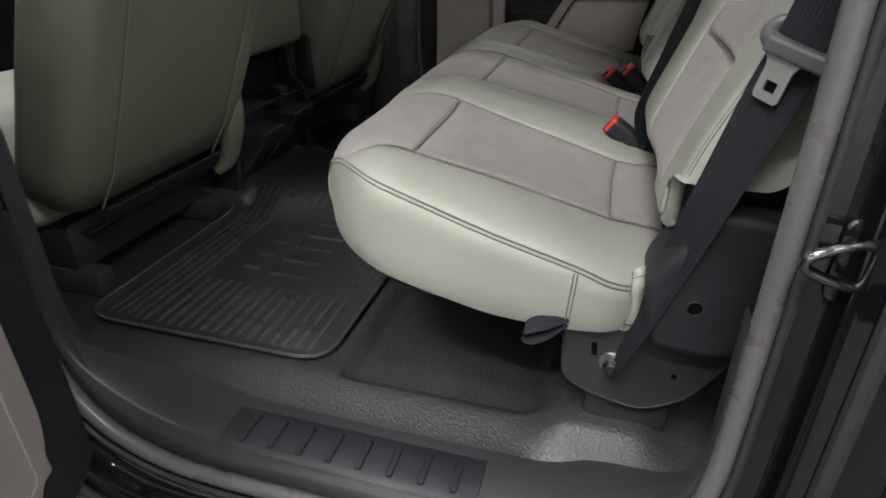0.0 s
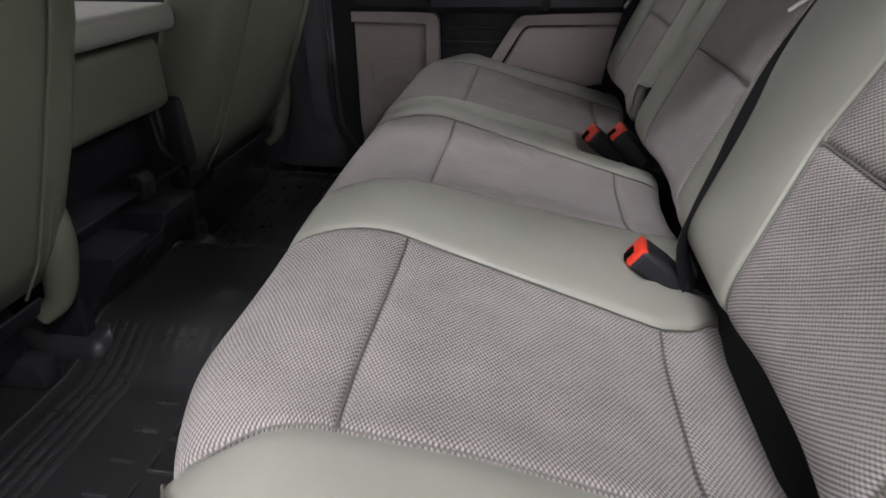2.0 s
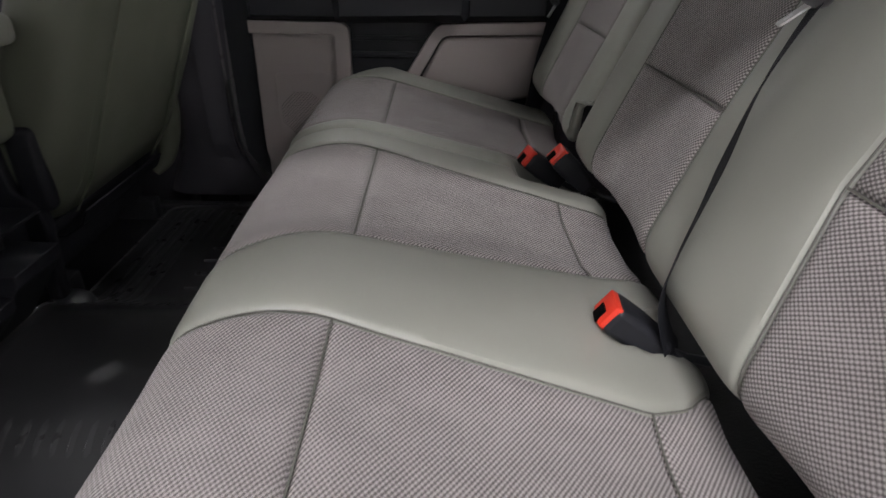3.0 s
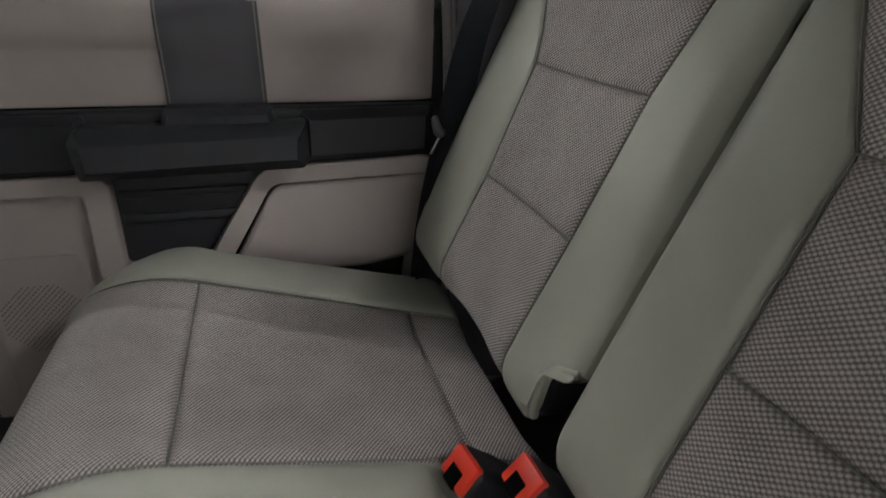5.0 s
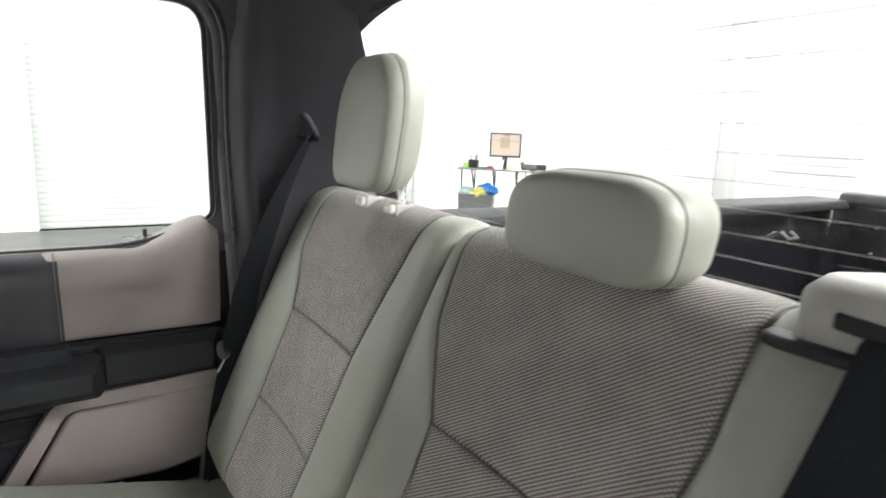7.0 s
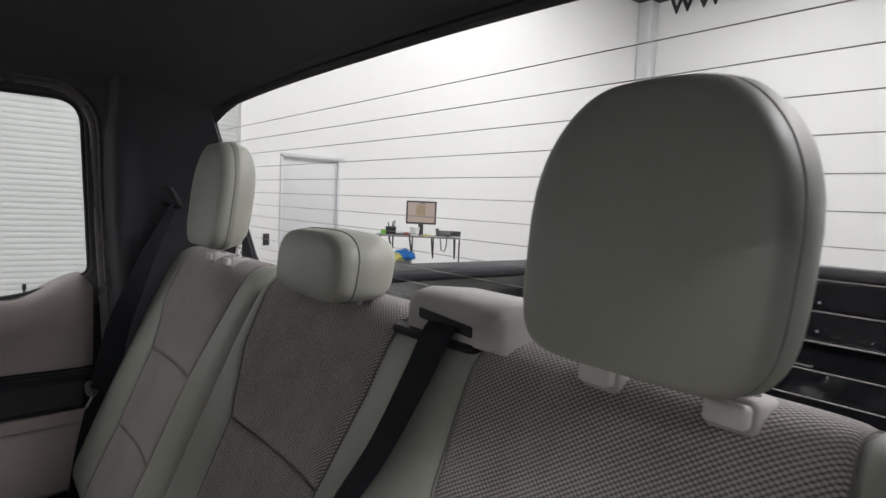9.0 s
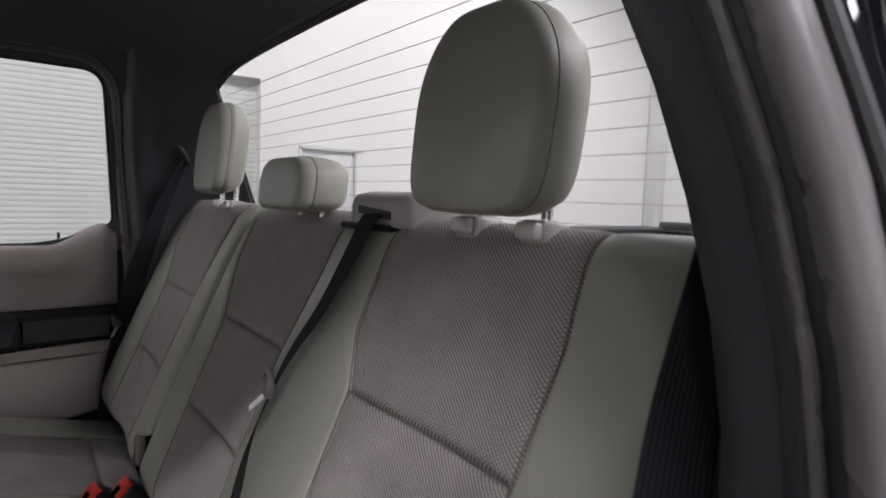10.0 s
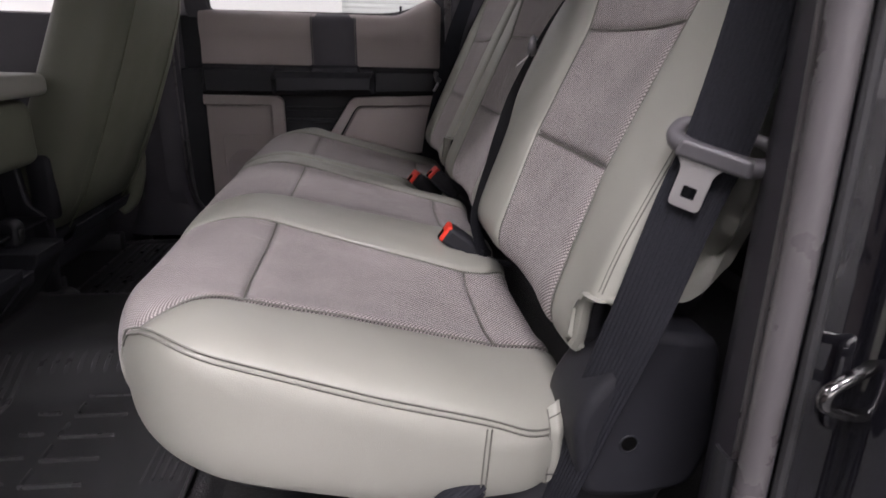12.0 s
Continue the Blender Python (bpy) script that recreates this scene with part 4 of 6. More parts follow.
def backrest(seat, label, y0, y1, inserts):
    def lift(x, z, y):
        h = 0.0
        for l, r_ in inserts:
            h -= 0.010 * smooth(l(z) - 0.03, l(z) + 0.10, y) * (1 - smooth(r_(z) - 0.10, r_(z) + 0.03, y)) * (1 - smooth(0.78, 0.90, z))
        return h

    def warp(v):
        # the outer foot of the wide backrest is cut back round the hinge cover
        if y0 < -0.5 and v.y < -0.58:
            v.x += 0.007 * smooth(-0.58, -0.665, v.y) * smooth(0.52, 0.42, v.z)
            v.y += 0.021 * smooth(-0.66, -0.725, v.y) * smooth(0.74, 0.58, v.z)
            floor_at = 0.397 + (0.064 + 0.05 * smooth(0.005, 0.075, v.x)) * smooth(-0.664, -0.682, v.y)
            if v.z < floor_at:
                v.z += (floor_at - v.z) * smooth(-0.60, -0.662, v.y)
        if y0 > 0 and v.y < 0.285:
            floor_at = 0.400 + 0.072 * smooth(0.278, 0.248, v.y)
            if v.z < floor_at:
                v.z += (floor_at - v.z) * smooth(0.285, 0.272, v.y)
        return v

    pad = Pad(BACK, y0, y1, 0.024, lift, warp)
    a_bot = 0.004
    a_low = pad.where(0.560, 1, 0.02, 0.4)
    a_up = pad.where(0.700, 1, 0.05, 0.45)
    a_top = pad.where(0.175, 0, 0.3, 0.62)
    za = lambda a: pad.base(a)[0][1]
    ob = part("backrest", pad.panel(a_top, 1.0 + a_bot, y0 + 0.004, y1 - 0.004, 0.0, 0.01), BLACK, seat, label)
    marks = []
    for l, r_ in inserts:
        marks += [(lambda a, l=l: l(za(a))), (lambda a, r_=r_: r_(za(a)))]
    cols = [lambda a: y0 + 0.004] + marks + [lambda a: y1 - 0.004]
    for k in range(0, len(cols), 2):
        part("bolster", pad.panel(a_bot, a_top, cols[k], cols[k + 1], 0.004, 0.010, na=80, flush=(k == 0, k == len(cols) - 2)), VINYL, ob, "grey-green vinyl bolster")
    for k in range(1, len(cols) - 1, 2):
        for aa, bb in ((a_bot, a_low), (a_low, a_up), (a_up, a_top)):
            part("cloth_insert", pad.panel(aa, bb, cols[k], cols[k + 1], 0.004, 0.010), CLOTH, ob, "grey knitted cloth insert")
    for k in range(1, len(cols) - 1):
        sew([pad.at(a, cols[k](a)) for a in np.linspace(a_bot, a_top, 70)], ob, 0.0009)
    for k in range(1, len(cols) - 1, 2):
        for aa in (a_low, a_up):
            sew([pad.at(aa, y) for y in np.linspace(cols[k](aa), cols[k + 1](aa), 30)], ob, 0.0011)
    for y, s in ((y0, -1), (y1, 1)):
        part("side_panel", pad.end(y, s, edge=y - s * 0.004, bulge=0.004), VINYL, ob)
        # top-stitching along the bolster's edge at the open door
        if y > -0.5:
            continue
        z_from = 0.468
        for inset in (0.010, 0.0135):
            line = [pad.at(a, y - s * inset) for a in np.linspace(pad.where(z_from, 1, 0.02, 0.3), a_top - 0.01, 70)]
            sew([(p.x - 0.0026, p.y, p.z + 0.0012) for p in line], ob, 0.0007)
    return ob, pad


near_bk = (along([(0.36, -0.620), (0.44, -0.612), (0.56, -0.592), (0.70, -0.594), (0.80, -0.600), (0.90, -0.583)]), along([(0.36, -0.378), (0.44, -0.368), (0.56, -0.335), (0.70, -0.335), (0.76, -0.300), (0.86, -0.290), (0.90, -0.295)]))
mid_bk = (along([(0.36, -0.150), (0.56, -0.136), (0.70, -0.138), (0.80, -0.155), (0.90, -0.158)]), along([(0.36, 0.108), (0.56, 0.115), (0.70, 0.120), (0.74, 0.147), (0.79, 0.180), (0.90, 0.200)]))
far_bk = (along([(0.36, 0.345), (0.56, 0.329), (0.70, 0.326), (0.83, 0.302), (0.90, 0.294)]), along([(0.36, 0.58), (0.45, 0.57), (0.56, 0.558), (0.70, 0.570), (0.74, 0.596), (0.79, 0.642), (0.90, 0.648)]))
back_wide, pad_back = backrest(seat_wide, "black rear cover of the reclined backrest", -0.725, 0.224, [near_bk, mid_bk])
hem = spline([(-0.066, -0.664, 0.400), (-0.0735, -0.666, 0.424), (-0.0745, -0.669, 0.446), (-0.0705, -0.676, 0.4585), (-0.064, -0.688, 0.4625), (-0.055, -0.700, 0.4625), (-0.045, -0.7045, 0.461), (-0.015, -0.7055, 0.460)], 40)
part("hem", tube([tuple(p) for p in hem], 0.0042, 10), VINYL, back_wide, "folded vinyl hem")
back_small, pad_back2 = backrest(seat_small, "black rear cover of the reclined backrest", 0.227, 0.725, [far_bk])
far_hem = spline([(-0.080, 0.268, 0.408), (-0.0815, 0.265, 0.436), (-0.076, 0.258, 0.460), (-0.068, 0.247, 0.4725), (-0.059, 0.234, 0.475)], 30)
part("hem", tube([tuple(p) for p in far_hem], 0.0050, 10), VINYL, back_small, "folded vinyl hem")


def headrest(name, label, yc, zc, xc, w, h, d, top, posts, group):
    """A stuffed headrest: front-to-back slices of a rounded outline, with a sewn seam round its front edge. top: narrowing of its crown."""
    ob = thing(name, label, "headrest", group, at=(xc, yc, zc - h / 2))
    outline = []
    for k in range(72):
        t = 2 * math.pi * k / 72
        c, q = math.cos(t), math.sin(t)
        pw = 0.52 if q > 0 else 0.34
        u = math.copysign(abs(c) ** pw, c)
        v = math.copysign(abs(q) ** (0.62 if q > 0 else 0.40), q)
        outline.append((u * w / 2 * (1 - top * max(0.0, v) ** 2 - 0.03 * max(0.0, -v)), v * h / 2))
    lean = 0.12

    def ring(dx, k):
        return [(xc + dx + lean * q * k, yc + p * k, zc + q * k) for p, q in outline]

    steps = [(-d / 2 - 0.004 + 0.0035 * k ** 3 + 0.010 * k ** 14, k) for k in (0.04, 0.14, 0.26, 0.38, 0.50, 0.60, 0.70, 0.78, 0.85, 0.90, 0.94)] + [(-d / 2 + 0.016, 0.980), (-d / 2 + 0.0225, 0.974), (-d / 2 + 0.026, 0.985), (-0.005, 1.0), (d / 2 - 0.035, 0.985), (d / 2 - 0.015, 0.92), (d / 2 - 0.003, 0.80), (d / 2 + 0.003, 0.55), (d / 2 + 0.004, 0.2)]
    bm = loft([ring(dx, k) for dx, k in steps])
    bm.verts.ensure_lookup_table()
    n = len(outline)
    ends = [bm.faces.new([bm.verts[j] for j in range(n)]), bm.faces.new([bm.verts[len(bm.verts) - n + j] for j in range(n)])]
    bm.normal_update()
    bmesh.ops.poke(bm, faces=ends)
    cushion_ = part("cover", bm, VINYL, ob, "grey-green vinyl cover", angle=80)
    part("seam", tube(ring(-d / 2 + 0.0225, 0.972), 0.0013, 5, closed=True), THREAD, cushion_)
    for y in posts:
        part("post", tube([(xc + 0.016, y, zc - h / 2 + 0.03), (xc + 0.012, y, zc - h / 2 - 0.036)], 0.0055, 12), STEEL, ob, "chrome post")
    return ob


def post_guide(y, x, z, big):
    m = Matrix.Translation((x, y, z)) @ pose(0, 0, 0, 0, 6, 0) @ Matrix.Scale(1.15 if big else 1.0, 4)
    ob = tagged(part("headrest_guide", prism(round_poly([(-0.020, -0.014), (0.010, -0.014), (0.018, -0.009), (0.018, 0.009), (0.010, 0.014), (-0.020, 0.014)], 0.005, 4), -0.010, 0.010, "z", 0.004, 3, m), TRIM_GREY), "light grey plastic headrest post guide", "headrest guide", "headrest guides")
    part("release_button", prism(round_poly([(-0.027, -0.012), (-0.016, -0.012), (-0.016, 0.012), (-0.027, 0.012)], 0.003, 4), -0.006, 0.0075, "z", 0.003, 3, m), LIGHT_GREY, ob)
    part("post_hole", disc(m @ Vector((0, 0, 0.0095)), 0.0085, 0.001, "z", 18), BLACK, ob)
    return ob


headrest("headrest", "raised grey-green vinyl outer headrest on chrome posts", -0.466, 1.001, 0.122, 0.190, 0.202, 0.084, 0.28, (-0.521, -0.424), "rear headrests")
headrest("headrest", "raised grey-green vinyl outer headrest on chrome posts", 0.440, 1.008, 0.122, 0.190, 0.200, 0.068, 0.28, (0.390, 0.490), "rear headrests")
headrest("headrest", "low lowered vinyl middle headrest", -0.018, 0.930, 0.114, 0.186, 0.086, 0.085, 0.10, (-0.060, 0.020), "rear headrests")
for y in (-0.521, -0.424, 0.390, 0.490):
    post_guide(y, 0.138, 0.885, y < 0)


# ---------------------------------------------------------------- belts
def latch_tongue(parent, m, aside=0.0):
    """Belt tongue: moulded sleeve with a slotted steel blade. Local x across, z up."""
    ring = []
    for k in range(48):
        c, q = math.cos(2 * math.pi * k / 48), math.sin(2 * math.pi * k / 48)
        ring.append(m @ Vector((0.0325 * math.copysign(abs(c) ** 0.55, c), 0.0035 + 0.0085 * math.copysign(abs(q) ** 0.8, q), 0.0060 + 0.0085 * math.copysign(abs(q) ** 0.8, q))))
    ob = part("tongue_sleeve", tube(ring, [0.0062 - 0.0018 * math.sin(2 * math.pi * k / 48) for k in range(48)], 12, closed=True), SLEEVE, parent, "grey moulded belt sleeve")
    part("front_bar", prism(round_poly([(-0.026, -0.0085), (0.026, -0.0085), (0.024, 0.0045), (-0.024, 0.0045)], 0.004, 4), -0.0125, -0.005, "y", 0.003, 3, m), SLEEVE, ob)
    blade = bmesh.new()
    m = m @ Matrix.Translation((aside, -0.0075, 0)) @ Matrix.Scale(0.88, 4)
    o = round_poly([(-0.020, -0.006), (0.020, -0.006), (0.0125, -0.016), (0.0125, -0.047), (-0.0125, -0.047), (-0.0125, -0.016)], [0.001, 0.001, 0.004, 0.005, 0.005, 0.004], 4)
    h = round_poly([(-0.0055, -0.039), (0.0055, -0.039), (0.0055, -0.029), (-0.0055, -0.029)], 0.0015, 4)
    res = []
    for y in (-0.0012, 0.0012):
        vo = [blade.verts.new(m @ Vector((x, y, z))) for x, z in o]
        vh = [blade.verts.new(m @ Vector((x, y, z))) for x, z in h]
        eo = [blade.edges.new((vo[k], vo[(k + 1) % len(vo)])) for k in range(len(vo))]
        eh = [blade.edges.new((vh[k], vh[(k + 1) % len(vh)])) for k in range(len(vh))]
        bmesh.ops.triangle_fill(blade, use_beauty=True, edges=eo + eh)
        res.append((vo, vh))
    for lo, hi in zip(res[0], res[1]):
        for k in range(len(lo)):
            blade.faces.new((lo[k], lo[(k + 1) % len(lo)], hi[(k + 1) % len(lo)], hi[k]))
    part("tongue_blade", blade, BLADE, ob, "bright steel tongue with a square slot", angle=30)


def side_belt(s, name, label):
    belt = thing(name, label, "seat belt", "rear seat belts")
    low = [(-0.044, 0.719, 0.53), (-0.064, 0.714, 0.45), (-0.082, 0.702, 0.36), (-0.098, 0.686, 0.27), (-0.110, 0.668, 0.205)]
    if s < 0:
        pts = [(0.075, 0.745, 1.02), (0.062, 0.738, 0.94), (0.050, 0.733, 0.87), (0.035, 0.730, 0.80), (0.020, 0.732, 0.73), (0.007, 0.733, 0.66), (-0.005, 0.733, 0.602), (-0.018, 0.728, 0.555), (-0.043, 0.724, 0.458), (-0.064, 0.711, 0.367), (-0.080, 0.705, 0.30), (-0.096, 0.700, 0.245), (-0.104, 0.690, 0.216)]
        acr = [(0.96, -0.15, 0), (0.96, -0.10, 0), (0.97, 0.0, 0), (0.97, 0.10, 0), (0.94, 0.28, 0), (0.86, 0.48, 0), (0.78, 0.62, 0), (0.76, 0.65, 0), (0.80, 0.60, 0), (0.85, 0.53, 0), (0.6, 0.8, 0.1), (0.3, 0.95, 0.2), (0.2, 0.97, 0.3)]
    else:
        pts = [(0.092, 0.650, 0.985), (0.055, 0.686, 0.89), (0.022, 0.708, 0.79), (-0.002, 0.7195, 0.715), (-0.023, 0.720, 0.62)] + low
        acr = [(0.55, 0.83, 0), (0.66, 0.75, 0), (0.85, 0.5, 0), (0.96, 0.2, 0), (1, 0.05, 0), (1, -0.05, 0), (1, -0.1, 0), (0.9, 0.2, 0), (0.62, 0.62, 0.15), (0.38, 0.9, 0.3)]
    path, width = spline([(x, s * y, z) for x, y, z in pts], 50), spline([(a, s * b, c) for a, b, c in acr], 50)
    part("webbing", ribbon([tuple(p) for p in path], [tuple(w) for w in width], 0.048, 0.0016), WEBBING, belt, "dark woven webbing")
    if s < 0:
        latch_tongue(belt, Matrix.Translation((-0.005, -0.7385, 0.598)) @ pose(0, 0, 0, 0, 13, -43) @ Matrix.Scale(1.12, 4), -0.007)
        return belt
    second = [(x + 0.012 * (1 - k / 26), y - s * 0.008, z) for k, (x, y, z) in enumerate(path[26:44])]
    part("webbing", ribbon(second, [tuple(w) for w in width[26:44]], 0.047, 0.0016), WEBBING, belt, "dark woven webbing")
    latch_tongue(belt, Matrix.Translation((-0.052, 0.714, 0.585)) @ pose(0, 0, 0, 25, 14, 68) @ Matrix.Scale(0.9, 4))
    # upper guide loop
    arm = spline([(0.038, 0.712, 1.066), (0.050, 0.694, 1.066), (0.066, 0.676, 1.048), (0.084, 0.656, 1.016), (0.098, 0.644, 0.988), (0.100, 0.648, 0.976)], 24)
    ring = part("guide_loop", tube([(x, s * y, z) for x, y, z in arm], [0.0095 - 0.003 * k / 23 for k in range(24)], 10, flat=0.8), BLACK, belt, "black belt guide loop")
    part("guide_bolt", disc((0.046, s * 0.700 - 0.006, 1.066), 0.013, 0.012, "y", 20, 0.003), BLACK, ring)
    part("lower_bar", tube([(0.104, s * 0.640, 0.982), (0.090, s * 0.652, 0.977), (0.074, s * 0.668, 0.982)], 0.005, 8), BLACK, ring)
    return belt


side_belt(-1, "seat_belt", "dark outer seat belt hanging beside the backrest")
side_belt(1, "seat_belt", "dark outer seat belt hanging beside the far backrest")

middle_belt = thing("seat_belt", "dark middle seat belt running down the backrest", "seat belt", "rear seat belts")
pts = [(0.134, -0.244, 0.896), (0.115, -0.244, 0.895), (0.102, -0.243, 0.882), (0.086, -0.240, 0.848), (0.048, -0.231, 0.775), (0.016, -0.214, 0.718), (-0.006, -0.206, 0.672), (-0.038, -0.208, 0.60), (-0.064, -0.219, 0.51), (-0.085, -0.230, 0.45), (-0.095, -0.238, 0.405), (-0.080, -0.240, 0.355), (-0.066, -0.238, 0.335)]
acr = [(0, 1, 0), (0, 1, 0), (0.05, 1, 0), (0.15, 1, 0), (0.4, 0.9, 0), (0.6, 0.75, 0), (0.55, 0.83, 0), (0.46, 0.89, 0), (0.44, 0.9, 0), (0.44, 0.9, 0), (0.44, 0.9, 0), (0.5, 0.87, 0), (0.5, 0.87, 0)]
part("webbing", ribbon([tuple(p) for p in spline(pts, 60)], [tuple(p) for p in spline(acr, 60)], 0.047, 0.0016), WEBBING, middle_belt, "dark woven webbing")
latch_tongue(middle_belt, Matrix.Translation((-0.010, -0.200, 0.674)) @ pose(0, 0, 0, 49, 0, 73) @ Matrix.Scale(0.82, 4))

# shoulder housing of the middle belt
bezel = thing("belt_guide_housing", "grey plastic belt guide housing on the backrest", "belt guide")
def bez_ring(x, y0, y1, z0, z1, r):
    return [(x, y, z) for y, z in round_poly([(y0, z0), (y1, z0), (y1, z1), (y0, z1)], [0.004, 0.004, r, r], 5)]
bm = loft([bez_ring(0.108, -0.284, -0.158, 0.880, 0.900, 0.006), bez_ring(0.109, -0.290, -0.154, 0.878, 0.911, 0.012), bez_ring(0.115, -0.295, -0.150, 0.876, 0.918, 0.014), bez_ring(0.136, -0.304, -0.150, 0.874, 0.922, 0.014), bez_ring(0.19, -0.325, -0.153, 0.870, 0.917, 0.014), bez_ring(0.23, -0.335, -0.156, 0.86, 0.888, 0.01)])
bm.verts.ensure_lookup_table()
n = len(bm.verts) // 6
bm.faces.new([bm.verts[j] for j in range(n)])
bm.faces.new([bm.verts[5 * n + j] for j in range(n)])
part("housing", bm, TRIM_GREY, bezel, angle=50)
part("slot", prism(round_poly([(-0.256, 0.886), (-0.174, 0.892), (-0.174, 0.903), (-0.256, 0.897)], 0.003, 4), 0.1065, 0.111, "x", 0.001), BLACK, bezel)
part("base_plate", prism(round_poly([(0.104, -0.26), (0.097, -0.18), (0.097, -0.142), (0.104, -0.132), (0.15, -0.132), (0.15, -0.26)], 0.01, 4), 0.871, 0.880, "z", 0.004, 3), BLACK, bezel)
bezel.location = (0.004, -0.029, 0.0)


def buckle(x, y, z, aim, label, turned=0.0, size=1.18):
    """Red-buttoned belt buckle on a short stalk; aim: degrees by which it leans back from upright."""
    ob = thing("belt_buckle", label, "belt buckle", "belt buckles", at=(x, y, z))
    m = Matrix.Translation((x, y, z)) @ pose(0, 0, 0, 0, 0, turned) @ pose(0, 0, 0, 0, aim, 0) @ Matrix.Scale(size, 4)
    body = prism(round_poly([(-0.010, -0.062), (0.010, -0.062), (0.0135, -0.03), (0.0135, -0.004), (0.010, 0.0), (-0.010, 0.0), (-0.0135, -0.004), (-0.0135, -0.03)], 0.004, 3), -0.017, 0.017, "y", 0.006, 3, m)
    b = part("buckle_body", body, BLACK, ob, "black plastic buckle body")
    part("release_button", rbox(-0.0115, 0.0125, -0.0150, 0.0150, -0.008, 0.0030, 0.0022, m=m), RED, b, "red release button")
    part("slot", rbox(-0.0128, 0.0010, -0.0072, 0.0072, -0.009, 0.0038, 0.0008, m=m), HOLE_SHADE, b)
    part("stalk", tube([m @ Vector((0, 0, -0.058)), m @ Vector((0.004, 0, -0.085)), m @ Vector((0.014, 0, -0.105))], 0.005, 10), BRACKET, ob)
    return ob


buckle(-0.142, -0.226, 0.384, -56, "black buckle with red button lying on the bench", -6)
buckle(-0.160, 0.246, 0.380, -52, "black buckle with red button beside its twin", 8, 1.3)
buckle(-0.118, 0.204, 0.398, -46, "black buckle with red button beside its twin", 2, 1.3)

pocket = prism(round_poly([(-0.186, 0.332), (-0.06, 0.302), (-0.06, 0.275), (-0.186, 0.285)], 0.006, 3), 0.172, 0.256, "y", 0.004)
tagged(part("buckle_pocket", pocket, BLACK), "black fabric pocket between the bench cushions", "pocket")

# ---------------------------------------------------------------- bench bracket and side cover
bracket = thing("seat_bracket", "black steel seat hinge bracket bolted to the floor", "bracket")
outline = round_poly([(-0.174, 0.262), (-0.170, 0.166), (-0.125, 0.146), (-0.068, 0.136), (-0.020, 0.166), (0.018, 0.236), (0.03, 0.27), (0.03, 0.30), (-0.174, 0.30)], 0.022, 5)
plate = part("plate", yprism(outline, -1, 0.640, 0.646, 0.0015), BRACKET, bracket)
part("edge_lip", tube([(x, -0.643, z) for x, z in outline[4:38]], 0.0035, 8), BRACKET, plate)
part("slot_hole", yprism(round_poly([(-0.139, 0.209), (-0.132, 0.209), (-0.134, 0.228), (-0.141, 0.228)], 0.003, 4), -1, 0.6445, 0.6468, 0), HOLE_SHADE, plate)
part("round_hole", disc((-0.040, -0.6468, 0.197), 0.0035, 0.002), HOLE_SHADE, plate)
part("bolt_head", disc((-0.114, -0.664, 0.203), 0.0105, 0.014, seg=6, bevel=0.003), DARK_STEEL, bracket, "dark steel bolt head")
part("washer", disc((-0.114, -0.6490, 0.203), 0.015, 0.003, seg=24, bevel=0.001), ZINC, bracket)
part("foot", rbox(-0.14, -0.03, -0.632, -0.56, 0.080, 0.20, 0.012), BRACKET, bracket)
bracket.location = (0.009, -0.043, 0.014)

cover = thing("hinge_cover", "black plastic cover beside the bench hinge", "cover")
part("shell", yprism(round_poly([(-0.082, 0.29), (-0.074, 0.258), (-0.02, 0.252), (0.034, 0.262), (0.051, 0.312), (0.040, 0.408), (0.030, 0.421), (-0.030, 0.428), (-0.050, 0.424), (-0.056, 0.390), (-0.078, 0.366), (-0.090, 0.335)], 0.018, 5), -1, 0.600, 0.686, 0.010, 3), BLACK, cover)
part("hole", disc((-0.036, -0.6868, 0.317), 0.0075, 0.002), HOLE_SHADE, cover)
part("hole_rim", tube([(-0.036 + 0.0085 * math.cos(w), -0.6865, 0.317 + 0.0085 * math.sin(w)) for w in np.linspace(0, 2 * math.pi, 24, endpoint=False)], 0.0012, 6, closed=True), BLACK, cover)

cover.location = (0.002, -0.037, 0.014)

strap = part("pull_strap", ribbon([tuple(p) for p in spline([(-0.168, -0.702, 0.284), (-0.184, -0.713, 0.280), (-0.204, -0.721, 0.273), (-0.211, -0.723, 0.266), (-0.204, -0.722, 0.259), (-0.186, -0.715, 0.264), (-0.170, -0.702, 0.274)], 26)], (0.1, 1, 0.35), 0.024, 0.0018), WEBBING)
tagged(strap, "short dark webbing pull strap under the cushion", "strap")

# ---------------------------------------------------------------- door striker
striker = thing("door_striker", "bright steel door striker loop on the jamb", "door striker")
part("base_plate", prism(round_poly([(0.020, 0.440), (0.082, 0.436), (0.082, 0.512), (0.020, 0.508)], 0.010, 4), -0.862, -0.853, "y", 0.003), PAINT, striker, "black painted base plate")
part("loop", tube([tuple(q) for q in spline([(0.070, -0.856, 0.496), (0.045, -0.868, 0.495), (0.014, -0.880, 0.491), (-0.004, -0.884, 0.484), (-0.001, -0.883, 0.473), (0.028, -0.877, 0.462), (0.072, -0.858, 0.452)], 40)], 0.0042, 10), DARK_STEEL, striker)
for z in (0.449, 0.489):
    part("bolt", disc((0.060, -0.870, z), 0.008, 0.008, seg=6, bevel=0.002), DARK_STEEL, striker)


